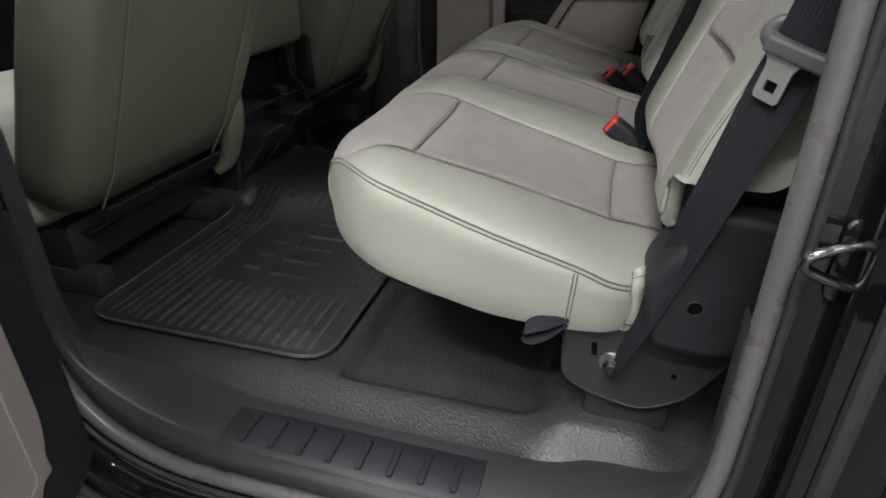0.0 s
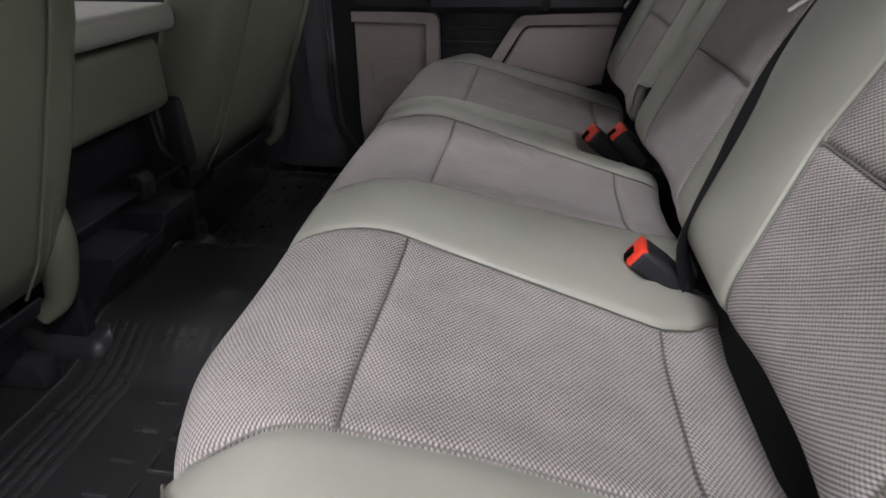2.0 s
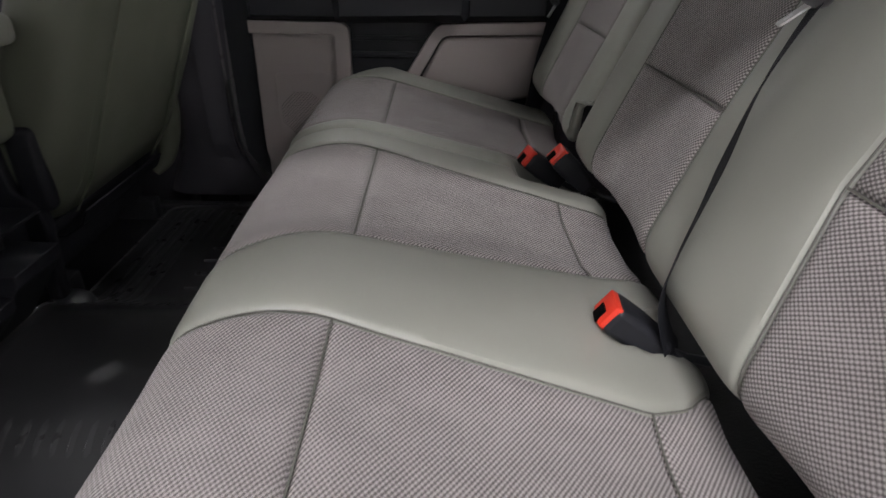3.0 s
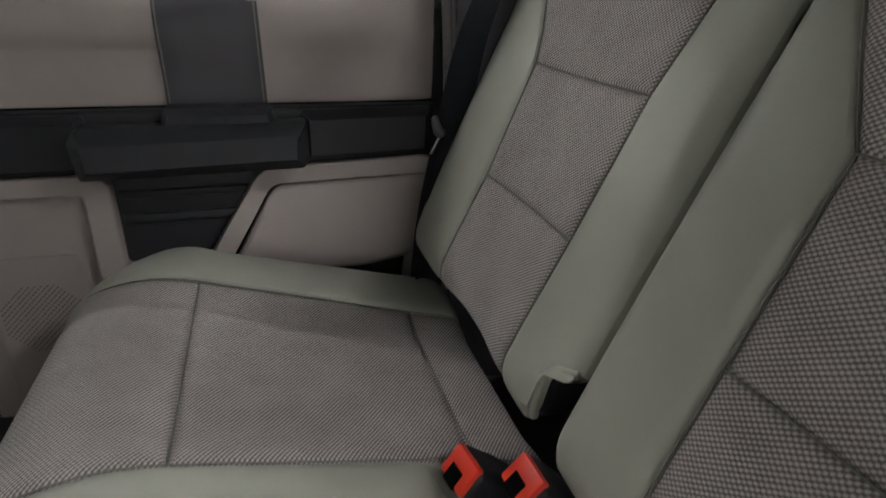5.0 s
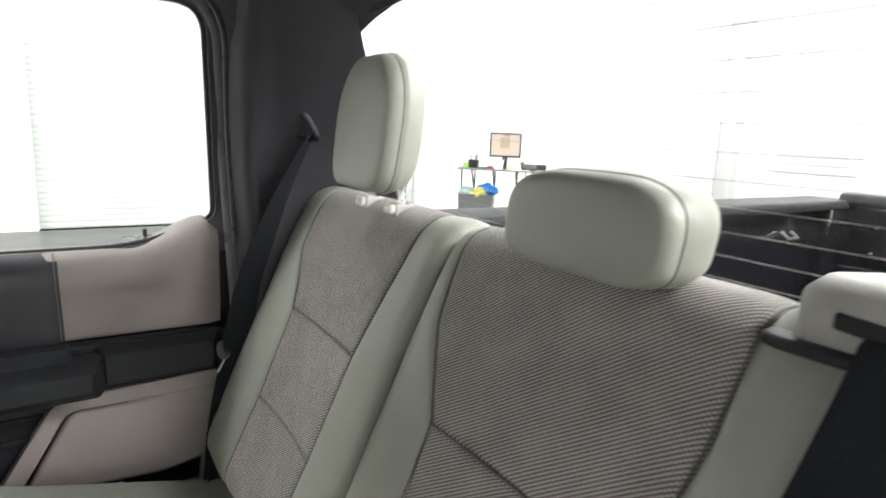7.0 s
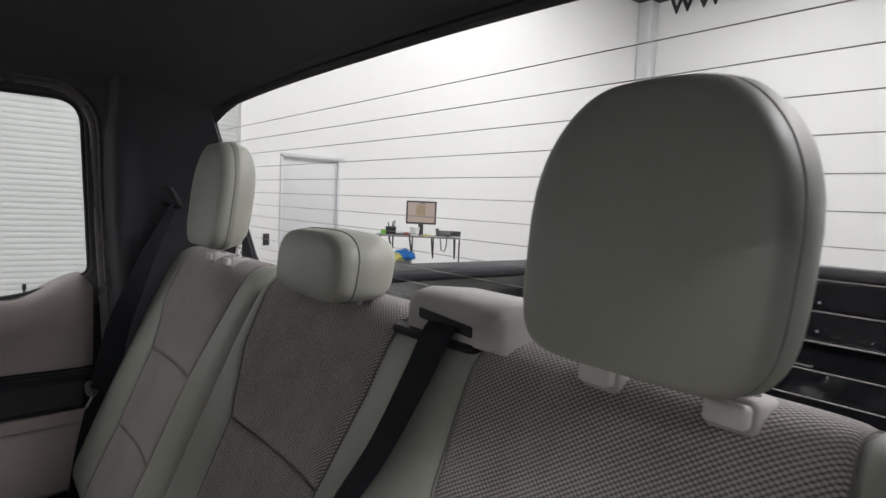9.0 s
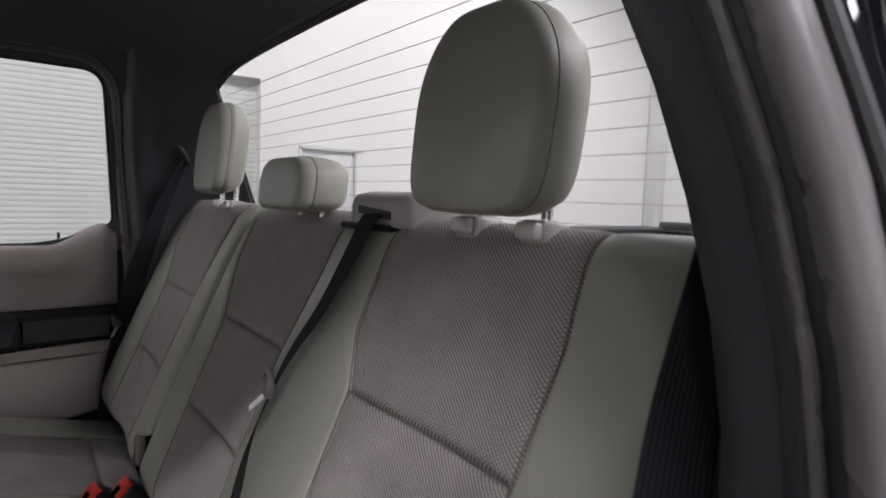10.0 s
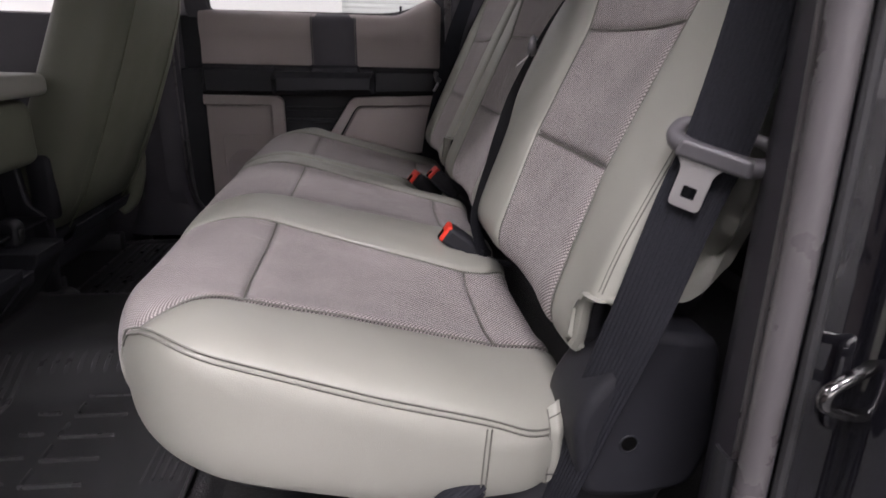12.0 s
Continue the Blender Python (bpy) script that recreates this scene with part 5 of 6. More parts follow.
# ---------------------------------------------------------------- front seats and console
def front_seat(yc, label, w=0.50):
    ob = thing("front_seat", label, "car seat", "front seats", at=(-1.0, yc, 0.10))
    lean = 0.385

    def at(u, v, d):
        """u across, v up the back, d behind its rear face."""
        z = 0.235 + v * 0.93
        return Vector((-0.962 + v * lean * 0.93 + d * 0.93, yc + u, z - d * lean * 0.9))

    rings = []
    hw = w / 2
    H = 0.66
    prof = [(0.0, 0.80, -0.05), (0.03, 0.93, -0.015), (0.10, 0.99, 0.0), (0.25, 1.0, 0.006), (0.42, 0.97, 0.008), (0.55, 0.90, 0.004), (0.62, 0.80, -0.006), (0.655, 0.66, -0.03), (0.668, 0.5, -0.06)]
    for v, k, d in prof:
        ring = []
        rr = 0.045
        xs = hw * k
        sec = round_poly([(-xs, 0.0), (xs, 0.0), (xs, -0.125), (-xs, -0.125)], [rr, rr, 0.05, 0.05], 6)
        for u, dd in sec:
            bulge = 0.010 * (1 - min(1, abs(u) / xs) ** 2)
            ring.append(at(u, v, dd + d + (bulge if dd > -0.02 else 0)))
        rings.append(ring)
    bm = loft(rings)
    bm.verts.ensure_lookup_table()
    n = len(rings[0])
    bm.faces.new([bm.verts[j] for j in range(n)])
    bm.faces.new([bm.verts[(len(rings) - 1) * n + j] for j in range(n)])
    back = part("backrest", bm, VINYL_SHADED, ob, "olive vinyl backrest, darkened for shade", angle=60)
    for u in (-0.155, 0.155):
        part("seam", tube([at(u * (1 - 0.25 * max(0, v - 0.45)), v, 0.0085 + d) for v, _, d in [(0.02, 0, -0.017), (0.10, 0, 0.0), (0.25, 0, 0.005), (0.42, 0, 0.007), (0.55, 0, 0.003), (0.62, 0, -0.008)]], 0.0022, 6), VINYL_SHADED, back)
        part("piping", tube([at(u * 1.16 * (1 - 0.30 * max(0, v - 0.3)), v, 0.0035 + d) for v, _, d in [(0.06, 0, -0.01), (0.10, 0, 0.0), (0.25, 0, 0.004), (0.42, 0, 0.006), (0.55, 0, 0.002)]], 0.002, 6), VINYL_SHADED, back)
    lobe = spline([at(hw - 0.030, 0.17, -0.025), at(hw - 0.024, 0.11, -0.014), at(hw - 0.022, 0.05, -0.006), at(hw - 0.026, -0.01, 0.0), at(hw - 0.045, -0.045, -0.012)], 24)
    part("side_bolster", tube([tuple(p) for p in lobe], [0.008 + 0.018 * math.sin(math.pi * min(1.0, 0.12 + 0.8 * k / 23)) for k in range(24)], 14, flat=1.2), VINYL_SHADED, back, "padded olive vinyl side wing")
    # lower flap and seat base
    part("lower_flap", sheet([[at(u, v, d) for u in np.linspace(-0.16, 0.16, 9)] for v, d in ((-0.055, -0.06), (-0.035, -0.02), (0.0, 0.004), (0.03, 0.006))], 0.004), BLACK, ob)
    part("cushion", rbox(-1.50, -1.03, yc - hw + 0.01, yc + hw - 0.01, 0.22, 0.40, 0.05, 4), VINYL, ob)
    part("seat_base", rbox(-1.45, -1.02, yc - hw + 0.05, yc + hw - 0.05, 0.13, 0.23, 0.02, 2), BLACK, ob)
    for u in (-hw + 0.07, hw - 0.07):
        part("rail", rbox(-1.47, -0.985, yc + u - 0.02, yc + u + 0.02, 0.088, 0.14, 0.008), BRACKET, ob)
        part("bolt", disc((-1.02, yc + u + 0.03, 0.088), 0.009, 0.010, "z", seg=6, bevel=0.002), ZINC, ob)
    # headrest
    hr = rbox(-0.06, 0.05, -0.13, 0.13, -0.085, 0.085, 0.045, 5, Matrix.Translation(at(0, H + 0.135, -0.125)) @ pose(0, 0, 0, 0, 12, 0))
    head = part("headrest", hr, VINYL, ob)
    for u in (-0.06, 0.06):
        part("post", tube([at(u, H - 0.03, -0.11), at(u, H + 0.08, -0.125)], 0.006, 10), STEEL, head, "chrome post")
    return ob


front_seat(-0.412, "grey-green vinyl front seat beside the open door", 0.475)
front_seat(0.42, "grey-green vinyl front seat on the far side")

console = thing("center_console", "front center seat console with storage tray and cup holders", "console")
part("armrest_lid", rbox(-1.30, -0.905, -0.150, 0.172, 0.562, 0.606, 0.016, 4), VINYL, console, "grey-green vinyl lid")
part("back_panel", rbox(-1.20, -0.938, -0.150, 0.162, 0.425, 0.556, 0.025, 4), VINYL_SHADED, console, "olive rear panel, darkened for shade")
part("hinge_arm", rbox(-0.98, -0.93, 0.160, 0.190, 0.30, 0.44, 0.012, 3), BLACK, console)
part("base", rbox(-1.30, -0.982, -0.150, 0.172, 0.10, 0.300, 0.010, 3), BLACK, console)
part("recess_back", rbox(-1.30, -1.030, -0.150, 0.172, 0.29, 0.436, 0.008, 2), BLACK, console)
part("ledge", rbox(-1.03, -0.950, -0.148, 0.160, 0.303, 0.311, 0.004, 2), BLACK, console)
for y0, y1 in ((-0.182, -0.158), (0.156, 0.182)):
    part("side_wall", prism(round_poly([(-1.03, 0.10), (-0.962, 0.105), (-0.948, 0.285), (-0.955, 0.315), (-0.985, 0.34), (-0.995, 0.43), (-1.03, 0.43)], 0.008, 3), y0, y1, "y", 0.005, 2), BLACK, console)
# the drawer's slanting bin, cut lower in the middle
def bin_piece(y0, y1, z, x):
    return prism(round_poly([(-1.0, 0.138), (-0.978, 0.141), (x - 0.003, z - 0.022), (x, z), (-1.0, z + 0.003)], [0.002, 0.006, 0.004, 0.003, 0.002], 3), y0, y1, "y", 0.003, 2)


part("drawer_front", bin_piece(-0.158, -0.062, 0.272, -0.893), BLACK, console, "slanting black drawer front")
part("drawer_front", bin_piece(-0.064, -0.010, 0.250, -0.903), BLACK, console)
part("drawer_front", bin_piece(-0.012, 0.096, 0.282, -0.893), BLACK, console)
part("plinth", rbox(-1.25, -0.925, -0.205, 0.215, 0.06, 0.138, 0.034, 5), SILL, console, "rounded dark plinth")
part("cup_clip", prism(round_poly([(-0.97, 0.282), (-0.944, 0.286), (-0.940, 0.325), (-0.952, 0.338), (-0.97, 0.338)], 0.006, 4), 0.020, 0.056, "y", 0.006, 3), BLACK, console)
part("clip_slot", prism(round_poly([(-0.95, 0.294), (-0.939, 0.296), (-0.937, 0.318), (-0.95, 0.320)], 0.003, 3), 0.030, 0.047, "y", 0.002, 2), RUBBER, console)


# ---------------------------------------------------------------- floor mat
mat_ob = thing("floor_mat", "black ribbed rubber all-weather floor mat", "floor mat")
grid = []
for x in np.linspace(-0.975, -0.515, 60):
    row = []
    c = max(0.0, 0.055 - min(x + 0.975, -0.515 - x))
    half = 0.66 - (0.055 - math.sqrt(max(0.055 ** 2 - c * c, 0)))
    for y in np.linspace(-half, half, 110):
        edge = min(x + 0.975, -0.515 - x, y + half, half - y)
        row.append((x, y, floor_z(x, y) + 0.004 + 0.006 * (1 - smooth(0.004, 0.014, edge))))
    grid.append(row)
part("sheet", sheet(grid, 0.003), RUBBER, mat_ob)
rim = evenly(round_poly([(-0.972, -0.657), (-0.518, -0.657), (-0.518, 0.657), (-0.972, 0.657)], 0.055, 8), 220)
part("rim", tube([(x, y, floor_z(x, y) + 0.011) for x, y in rim], 0.0036, 8, closed=True), RUBBER_PALE, mat_ob)


def rib(x, y0, y1, w=0.0066, h=0.0065):
    n = max(2, int(abs(y1 - y0) / 0.03))
    bm = bmesh.new()
    rows = []
    for y in np.linspace(y0, y1, n + 1):
        z = floor_z(x, y) + 0.004
        end = 1.0 if y0 < y < y1 else 0.4
        rows.append([bm.verts.new((x + dx, y, z + dz * end)) for dx, dz in ((-w, 0), (-w * 0.6, h * 0.85), (0, h), (w * 0.6, h * 0.85), (w, 0))])
    for a, b in zip(rows, rows[1:]):
        for j in range(4):
            bm.faces.new((a[j], a[j + 1], b[j + 1], b[j]))
    bm.faces.new(rows[0]), bm.faces.new(rows[-1][::-1])
    return bm


for s in (-1, 1):
    for k in range(14):
        part("rib", rib(-0.840 + k * 0.0218, *sorted((s * 0.642, s * 0.475))), RUBBER_PALE, mat_ob)
    for k in range(5):
        part("rib", rib(-0.940 + k * 0.0185, *sorted((s * 0.642, s * 0.12))), RUBBER_PALE, mat_ob)
    for k in range(6):
        part("rib", rib(-0.583 + k * 0.0125, *sorted((s * 0.46, s * 0.10)), 0.0036, 0.0045), RUBBER_PALE, mat_ob)
    for k in range(8):
        part("rib", rib(-0.840 + k * 0.0218, *sorted((s * 0.185, s * 0.12))), RUBBER_PALE, mat_ob)
    # raised mark in the plain field, drawn as bars
    for k in range(5):
        yy = s * (0.44 - k * 0.055)
        part("raised_mark", rbox(-0.74, -0.66, yy - 0.002, yy + 0.002, 0.088, 0.0985, 0.001), RUBBER_PALE, mat_ob)
        part("raised_mark", rbox(-0.742, -0.738, min(yy, yy - s * 0.036), max(yy, yy - s * 0.036), 0.088, 0.0985, 0.001), RUBBER_PALE, mat_ob)
        part("raised_mark", rbox(-0.80, -0.765, yy - 0.002 - s * 0.01, yy + 0.002 - s * 0.01, 0.088, 0.0985, 0.001), RUBBER_PALE, mat_ob)

# ---------------------------------------------------------------- pickup bed behind the cab
bed = thing("pickup_bed", "empty glossy black pickup bed with tailgate", "pickup bed", at=(1.3, 0, 0.2))
part("bed_floor", rbox(0.42, 2.2, -0.80, 0.80, 0.17, 0.20, 0.01), BEDPAINT, bed)
for k in range(11):
    part("floor_rib", rbox(0.44, 2.18, -0.75 + k * 0.15 - 0.03, -0.75 + k * 0.15 + 0.03, 0.198, 0.215, 0.008), BEDPAINT, bed)
part("front_wall", rbox(0.40, 0.44, -0.80, 0.80, 0.17, 0.70, 0.012), BEDPAINT, bed)
for s in (-1, 1):
    part("side_wall", rbox(0.42, 2.2, min(s * 0.80, s * 0.84), max(s * 0.80, s * 0.84), 0.17, 0.725, 0.01), BEDPAINT, bed)
    part("end_post", rbox(2.12, 2.30, min(s * 0.745, s * 0.96), max(s * 0.745, s * 0.96), 0.18, 0.735, 0.02, 3), BEDPAINT, bed)
    part("rail_cap", rbox(0.40, 2.26, min(s * 0.725, s * 0.90), max(s * 0.725, s * 0.90), 0.715, 0.750, 0.012, 3), BLACK, bed, "black plastic rail cap")
    part("outer_side", rbox(0.40, 2.30, min(s * 0.89, s * 0.97), max(s * 0.89, s * 0.97), -0.25, 0.725, 0.03, 3), PAINT, bed)
    part("wheel_arch", prism(round_poly([(0.95, 0.19), (1.75, 0.19), (1.68, 0.42), (1.5, 0.46), (1.2, 0.46), (1.02, 0.42)], 0.06, 5), s * 0.60, s * 0.81, "y", 0.03, 3), BEDPAINT, bed)
    for x in (0.8, 1.9):
        part("tie_down", tube([(x - 0.03, s * 0.795, 0.63), (x - 0.03, s * 0.765, 0.61), (x + 0.03, s * 0.765, 0.61), (x + 0.03, s * 0.795, 0.63)], 0.006, 8), ZINC, bed)
gate = part("tailgate", rbox(2.205, 2.29, -0.76, 0.76, 0.19, 0.755, 0.012, 3), BEDPAINT, bed, "black tailgate")
part("gate_cap", rbox(2.19, 2.31, -0.765, 0.765, 0.730, 0.778, 0.014, 3), SILL, gate, "grained grey-black edge cap")
part("gate_panel", prism(round_poly([(-0.70, 0.615), (0.70, 0.615), (0.70, 0.722), (-0.70, 0.722)], 0.012, 5), 2.198, 2.21, "x", 0.005, 3), BEDPAINT, gate)
part("gate_step", rbox(2.178, 2.21, -0.72, 0.72, 0.478, 0.497, 0.005, 2), BEDPAINT, gate)
for y, z in ((0.142, 0.524), (0.142, 0.636), (0.615, 0.655), (0.622, 0.555), (-0.36, 0.636)):
    bolt = part("bolt", disc((2.196, y, z), 0.010, 0.010, "x", seg=6, bevel=0.003), DARK_STEEL, gate)
    part("stud", disc((2.186, y, z + 0.003), 0.005, 0.014, "x", seg=10, bevel=0.002), ZINC, bolt)
for y in (0.518, 0.412, 0.307, 0.204, 0.080, -0.026, -0.131, -0.236, -0.342):
    part("slot_clip", tube([tuple(q) for q in spline([(2.203, y - 0.017, 0.524), (2.194, y - 0.014, 0.516), (2.192, y, 0.514), (2.194, y + 0.014, 0.516), (2.203, y + 0.017, 0.524)], 14)], 0.0026, 8), DARK_STEEL, gate)
part("gate_handle_bar", tube([(2.205, 0.340, 0.396), (2.190, 0.335, 0.394), (2.190, 0.156, 0.386), (2.205, 0.150, 0.386)], 0.0045, 8), ZINC, gate)

bed.location = (1.40, 0, 0.26)

# ---------------------------------------------------------------- the hall
X0, X1, Y0, Y1 = -9.0, 16.0, -22.0, 10.0
top = GROUND + HALL
tagged(part("ground", rbox(X0, X1, Y0, Y1, GROUND - 0.2, GROUND, 0), CONCRETE), "grey sealed concrete hall floor", "floor", kind="structure")
tagged(part("hall_ceiling", rbox(X0, X1, Y0, Y1, top, top + 0.1, 0), DARKWALL), "dark grey hall ceiling", "ceiling", kind="structure")
tagged(part("wall_hall_back", rbox(X1, X1 + 0.2, Y0, Y1, GROUND, top, 0), WALL), "white painted hall wall", "wall", kind="structure")
# front and near walls are unseen, kept white to bounce fill into the cab
tagged(part("wall_bounce_front", rbox(X0 - 0.2, X0, Y0, Y1, GROUND, top, 0), WALL), "white painted hall wall", "wall", kind="structure")
tagged(part("wall_bounce_near", rbox(X0, X1, Y0 - 0.2, Y0, GROUND, top, 0), WALL), "white painted hall wall", "wall", kind="structure")
# the far wall has a shutter bay and a door in it
SX0, SX1, SZ = -0.70, 3.6, GROUND + 3.66
DX0, DX1, DZ = 4.36, 5.63, GROUND + 2.50
far = tagged(new("wall_hall_far"), "white painted hall wall with a shutter bay", "wall", kind="structure")
for a, b, c, d in ((X0, SX0, GROUND, top), (SX0, SX1, SZ, top), (SX1, DX0, GROUND, top), (DX0, DX1, DZ, top), (DX1, X1, GROUND, top)):
    part("wall_piece", rbox(a, b, Y1, Y1 + 0.25, c, d, 0), WALL, far)
shutter = tagged(new("roller_shutter"), "closed pale grey slatted roller shutter", "roller shutter", kind="structure")
slat_me = None
z = GROUND
while z < SZ - 0.05:
    if slat_me is None:
        bm = prism([(-0.014, 0.0), (-0.018, 0.012), (-0.020, 0.04), (-0.017, 0.07), (-0.014, 0.086), (0.02, 0.086), (0.02, 0.0)], SX0, SX1, "x", 0)
        ob = part("slat", bm, SHUTTER, shutter)
        slat_me = ob.data
    else:
        ob = new("slat", slat_me)
        ob.parent = shutter
    ob.location = (0, Y1 + 0.2, z)
    z += 0.088
tagged(part("door_hall", rbox(DX0 + 0.03, DX1 - 0.03, Y1 + 0.03, Y1 + 0.08, GROUND, DZ - 0.03, 0.004), DOORGREY), "closed plain grey hall door", "door", kind="structure")
for a, b, c, d in ((DX0, DX0 + 0.05, GROUND, DZ), (DX1 - 0.05, DX1, GROUND, DZ), (DX0 - 0.0, DX1 + 0.12, DZ - 0.05, DZ + 0.02)):
    tagged(part("trim", rbox(a, b, Y1 - 0.03, Y1 + 0.06, c, d, 0.004), DOORGREY), "grey door frame", "trim", kind="structure")

# wall desk with its computer, seen through the rear window
STEELBLACK = material("black_steel_frame", (0.03, 0.03, 0.03), 0.5)
desk = thing("wall_desk", "narrow grey wall desk on triangular black steel brackets", "desk", at=(4.9, 6.45, GROUND))
turn = Matrix.Translation((4.97, 6.35, 0.54)) @ pose(0, 0, 0, 0, 0, -41.9) @ Matrix.Scale(0.75, 4)
FOOT = (GROUND - 0.54) / 0.75        # the ground in the desk's own measure


def desk_box(x0, x1, y0, y1, z0, z1, r=0.004):
    return rbox(x0, x1, y0, y1, z0, z1, r, 2, turn)


GREYTOP = material("grey_laminate", (0.22, 0.22, 0.22), 0.5)
part("tabletop", desk_box(-0.83, 0.83, -0.30, 0.32, -0.03, 0.0, 0.006), GREYTOP, desk)
for x in (-0.55, -0.15, 0.28, 0.72):
    part("bracket", tube([turn @ Vector(q) for q in ((x, -0.25, -0.04), (x, 0.30, -0.04), (x, 0.30, -0.46), (x, -0.25, -0.04))], 0.012, 6), STEELBLACK, desk)
for x in (-0.81, 0.81):
    part("leg", desk_box(x - 0.015, x + 0.015, 0.27, 0.30, FOOT, -0.03), STEELBLACK, desk)
part("back_rail", desk_box(0.5, 0.83, 0.27, 0.31, 0.0, 0.10), STEELBLACK, desk)

monitor = thing("monitor", "black computer monitor with a pale page on screen", "monitor", at=tuple(turn @ Vector((0.03, 0.1, 0))))
mt = turn @ Matrix.Translation((0.03, 0.08, 0.43)) @ pose(0, 0, 0, -6, 0, 4)
part("housing", rbox(-0.30, 0.30, -0.01, 0.03, -0.21, 0.25, 0.008, 2, mt), STEELBLACK, monitor)
PAGE = material("lit_page", (0.42, 0.34, 0.29), 0.4, stain=0.03)
PAGE.node_tree.nodes["Principled BSDF"].inputs["Emission Color"].default_value = (0.62, 0.50, 0.46, 1)
PAGE.node_tree.nodes["Principled BSDF"].inputs["Emission Strength"].default_value = 0.08
screen = part("screen", rbox(-0.268, 0.268, -0.0135, -0.010, -0.178, 0.218, 0, 1, mt), PAGE, monitor)
TAN = material("page_tan", (0.38, 0.29, 0.19), 0.5)
part("page_block", rbox(-0.10, 0.08, -0.0165, -0.0140, -0.04, 0.17, 0, 1, mt), TAN, screen)
part("page_bar", rbox(-0.04, 0.07, -0.0165, -0.0140, 0.195, 0.210, 0, 1, mt), STEELBLACK, screen)
part("stand", rbox(-0.05, 0.05, 0.02, 0.06, -0.43, -0.10, 0.01, 2, mt), STEELBLACK, monitor)
part("foot", desk_box(-0.11, 0.17, -0.02, 0.2, 0.001, 0.02), STEELBLACK, monitor)


def desk_thing(name, label, category, bm, mat):
    return tagged(part(name, bm, mat), label, category)


phone = thing("desk_phone", "black desk telephone with a handset", "telephone", at=tuple(turn @ Vector((0.3, 0, 0))))
part("body", rbox(-0.12, 0.12, -0.1, 0.1, 0.0, 0.05, 0.02, 3, turn @ Matrix.Translation((0.52, -0.02, 0.03)) @ pose(0, 0, 0, 28, 0, 10)), STEELBLACK, phone)
part("handset", rbox(-0.035, 0.035, -0.11, 0.11, 0.0, 0.05, 0.02, 3, turn @ Matrix.Translation((0.38, -0.04, 0.06)) @ pose(0, 0, 0, 30, 0, 10)), STEELBLACK, phone)
part("cord", tube([turn @ Vector(q) for q in ((0.44, -0.2, 0.0), (0.46, -0.31, -0.06), (0.48, -0.31, -0.25), (0.53, -0.31, -0.28), (0.57, -0.31, -0.2), (0.58, -0.31, 0.0))], 0.008, 6), STEELBLACK, phone)
cup = material("white_paper", (0.8, 0.8, 0.78), 0.6)
desk_thing("paper_cup", "white paper cup on the desk", "cup", tube([turn @ Vector((-0.06, -0.2, z)) for z in (0.0, 0.01, 0.17, 0.172)], [0.05, 0.06, 0.075, 0.07], 16), cup)
holder = thing("pen_holder", "black mesh pen holder with pens", "pen holder", at=tuple(turn @ Vector((-0.55, -0.05, 0))))
part("pot", tube([turn @ Vector((-0.55, -0.05, z)) for z in (0.0, 0.01, 0.15, 0.155)], [0.07, 0.075, 0.08, 0.07], 14), STEELBLACK, holder)
for k, dx in enumerate((-0.03, 0.02, 0.04)):
    part("pen", tube([turn @ Vector((-0.55 + dx, -0.05, 0.1)), turn @ Vector((-0.55 + dx * 2, -0.04, 0.24 + 0.02 * k))], 0.008, 6), STEELBLACK, holder)
GREENBOX = material("green_plastic", (0.25, 0.62, 0.10), 0.5)
desk_thing("green_box", "small bright green box on the desk", "box", desk_box(-0.74, -0.64, -0.1, 0.02, 0.0, 0.09), GREENBOX)
YELLOW = material("yellow_paper", (0.75, 0.68, 0.12), 0.6)
desk_thing("note_pad", "yellow note pad on the desk", "note pad", desk_box(0.10, 0.30, -0.26, -0.12, 0.0, 0.03), YELLOW)
REDBOX = material("dark_red_plastic", (0.30, 0.06, 0.07), 0.5)
desk_thing("stapler", "dark red stapler on the desk", "stapler", desk_box(-0.27, -0.16, -0.24, -0.17, 0.0, 0.06, 0.02), REDBOX)
desk_thing("paper_stack", "white paper sheets on the desk", "paper", desk_box(0.15, 0.52, -0.29, -0.2, 0.0, 0.012), cup)
desk_thing("keyboard", "black keyboard on the desk", "keyboard", desk_box(-0.44, 0.0, -0.16, -0.02, 0.0, 0.025), STEELBLACK)
BLUE = material("blue_cloth", (0.03, 0.20, 0.62), 0.8, stain=0.3, stain_size=0.1)
TEALCLOTH = material("pale_teal_cloth", (0.45, 0.62, 0.60), 0.8, stain=0.3, stain_size=0.1)
OLIVE = material("olive_yellow_cloth", (0.55, 0.50, 0.15), 0.8, stain=0.3, stain_size=0.1)


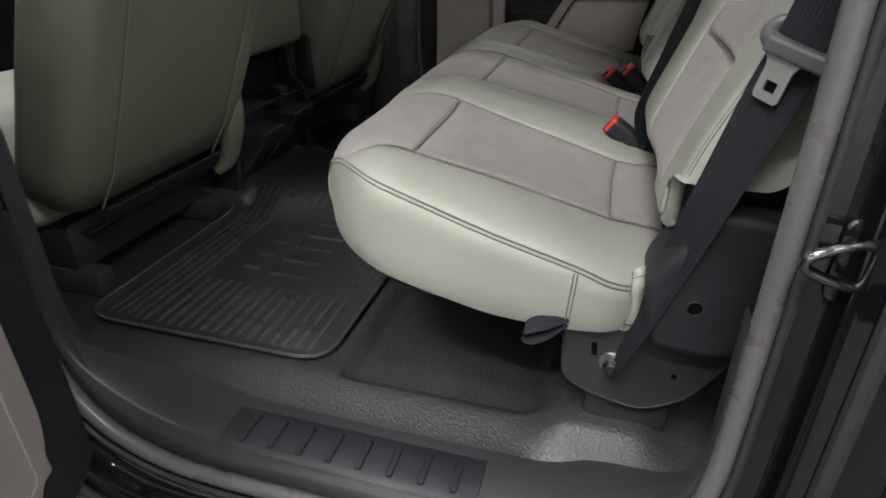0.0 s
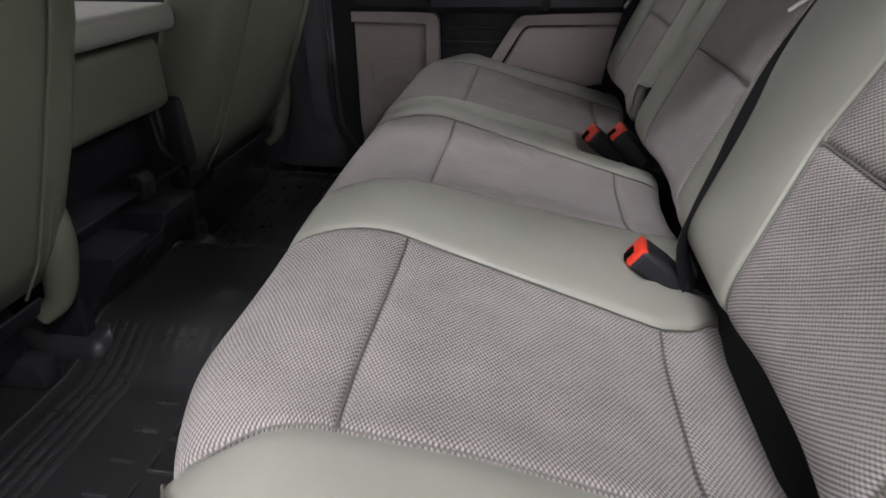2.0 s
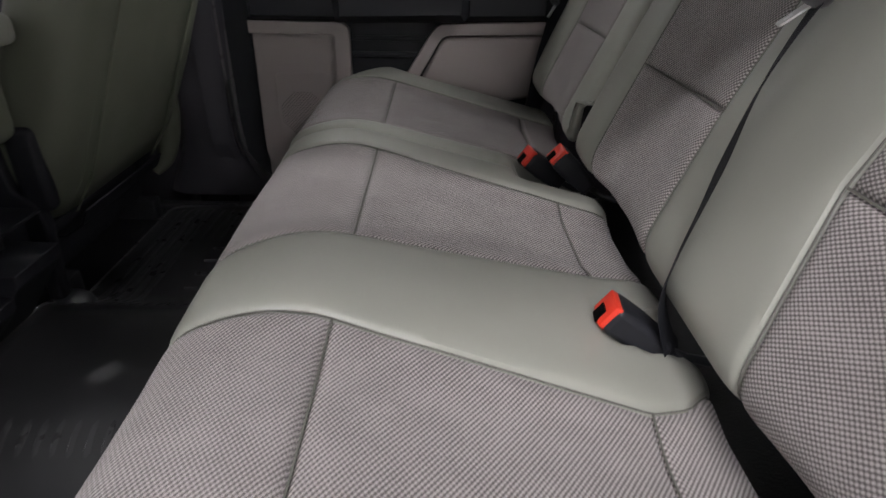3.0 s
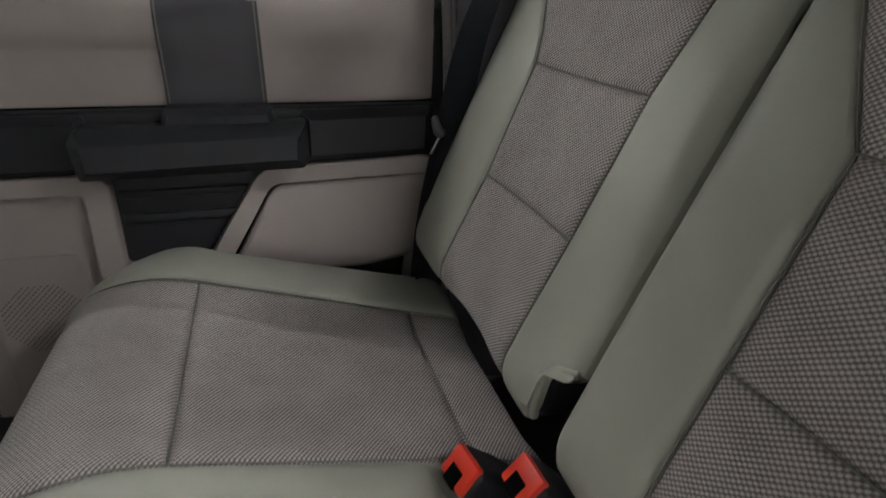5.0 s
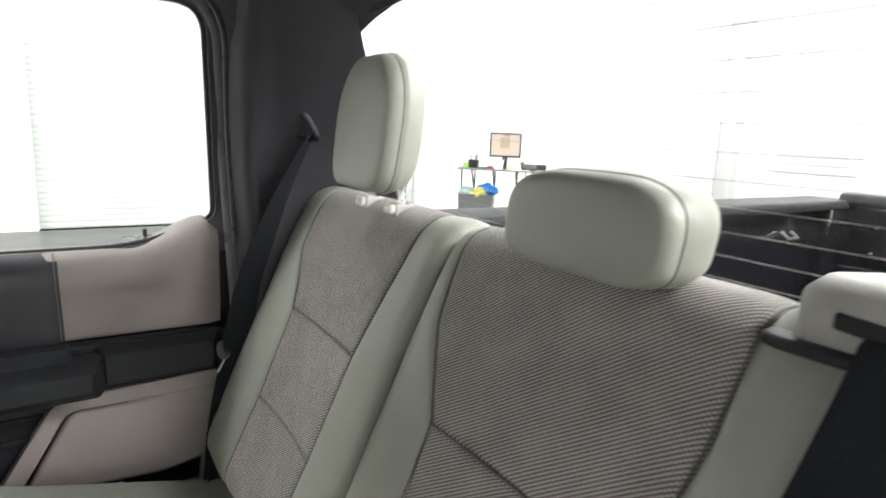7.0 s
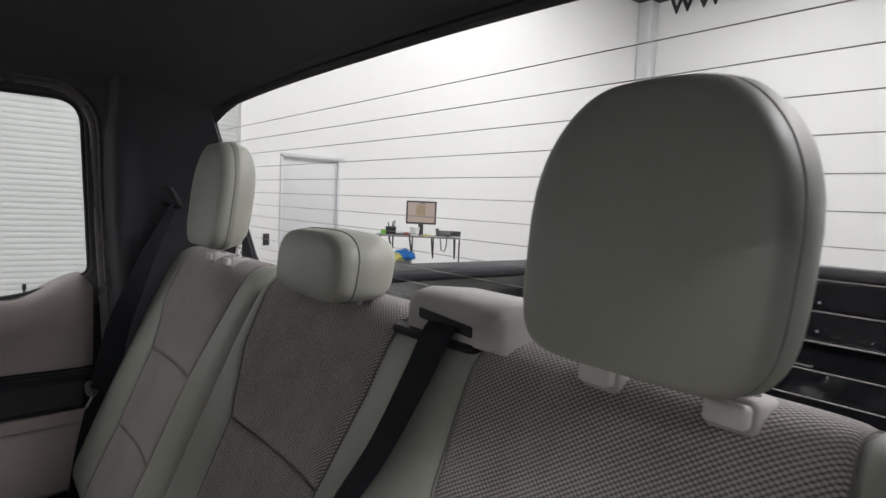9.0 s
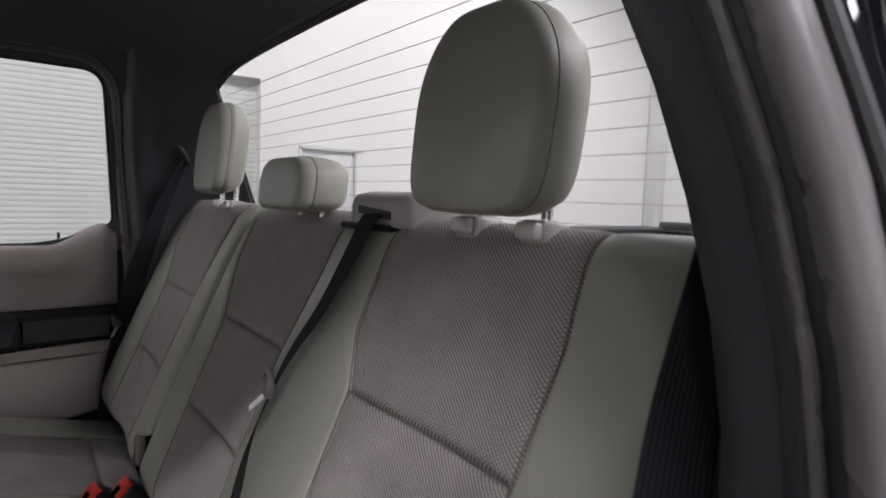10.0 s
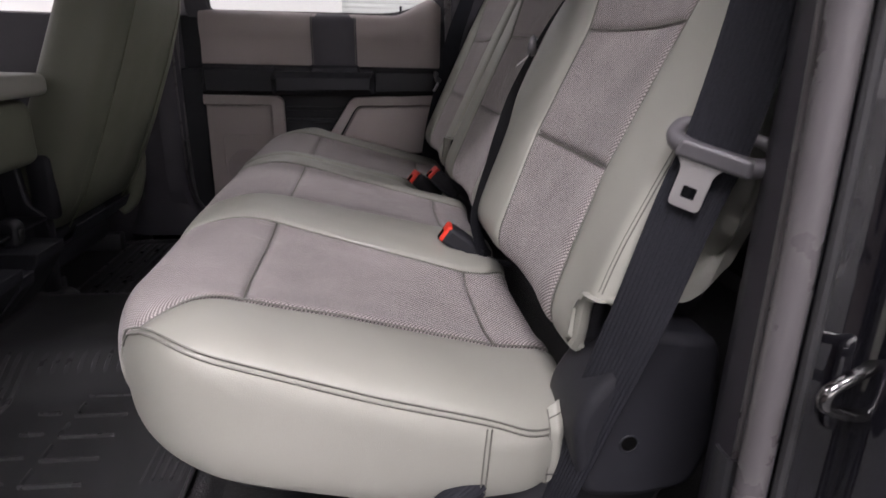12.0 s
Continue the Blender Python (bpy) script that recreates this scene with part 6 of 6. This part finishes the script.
def cloth_heap(name, label, x, y, z, r, mat, seed):
    bm = bmesh.new()
    bmesh.ops.create_icosphere(bm, subdivisions=4, radius=1)
    for v in bm.verts:
        k = 1 + 0.35 * noise.noise(v.co * 1.7 + Vector((seed, 0, 0))) + 0.15 * noise.noise(v.co * 5 + Vector((0, seed, 0)))
        v.co = turn @ (Vector((x, y, z)) + Vector((v.co.x * r, v.co.y * r * 0.8, v.co.z * r * 0.55)) * k)
    return tagged(part(name, bm, mat), label, "cloth", "cloth heap")


bin_ = thing("laundry_bin", "grey plastic bin heaped with cloths", "bin", at=tuple(turn @ Vector((-0.45, -0.1, FOOT))))
part("tub", loft([[turn @ Vector((-0.45 + a, -0.1 + b, z)) for a, b in round_poly([(-w, -w * 0.7), (w, -w * 0.7), (w, w * 0.7), (-w, w * 0.7)], 0.06, 4)] for w, z in ((0.28, FOOT), (0.34, -0.50), (0.36, -0.48), (0.33, -0.49), (0.27, FOOT + 0.03))]), GREYTOP, bin_)
cloth_heap("cloth", "crumpled blue cloth in the bin", -0.25, -0.1, -0.40, 0.20, BLUE, 1.0)
cloth_heap("cloth", "crumpled pale teal cloth in the bin", -0.62, -0.1, -0.45, 0.17, TEALCLOTH, 2.0)
cloth_heap("cloth", "crumpled olive yellow cloth in the bin", -0.42, -0.2, -0.46, 0.18, OLIVE, 3.0)

# fittings on the far and back walls
tagged(part("wall_socket", rbox(4.05, 4.17, Y1 - 0.03, Y1, 0.10, 0.32, 0.01), STEELBLACK), "small black box on the white wall", "wall box")
column = tagged(part("column", rbox(X1 - 0.4, X1, 9.55, 9.98, GROUND, top, 0.02), DOORGREY), "pale grey steel column in the hall corner", "column", kind="structure")
hatch = thing("wall_panel", "framed grey window panel on the white wall", "wall panel", at=(X1 - 0.05, 7.2, 0.5))
part("frame", rbox(X1 - 0.05, X1 - 0.005, 6.38, 8.65, 0.40, 1.60, 0.01), WALL, hatch)
part("panel", rbox(X1 - 0.07, X1 - 0.052, 6.68, 8.42, 0.60, 1.45, 0.004), DOORGREY, hatch)
curve = bpy.data.curves.new("wall_lettering", "FONT")
curve.body, curve.size, curve.extrude = "www.", 1.15, 0.01
letters = new("wall_lettering", curve)
letters.matrix_world = Matrix(((0, 0, -1, X1 - 0.03), (-1, 0, 0, 9.22), (0, 1, 0, 6.90), (0, 0, 0, 1)))
curve.materials.append(STEELBLACK)
tagged(letters, "large black lettering on the white wall", "lettering")
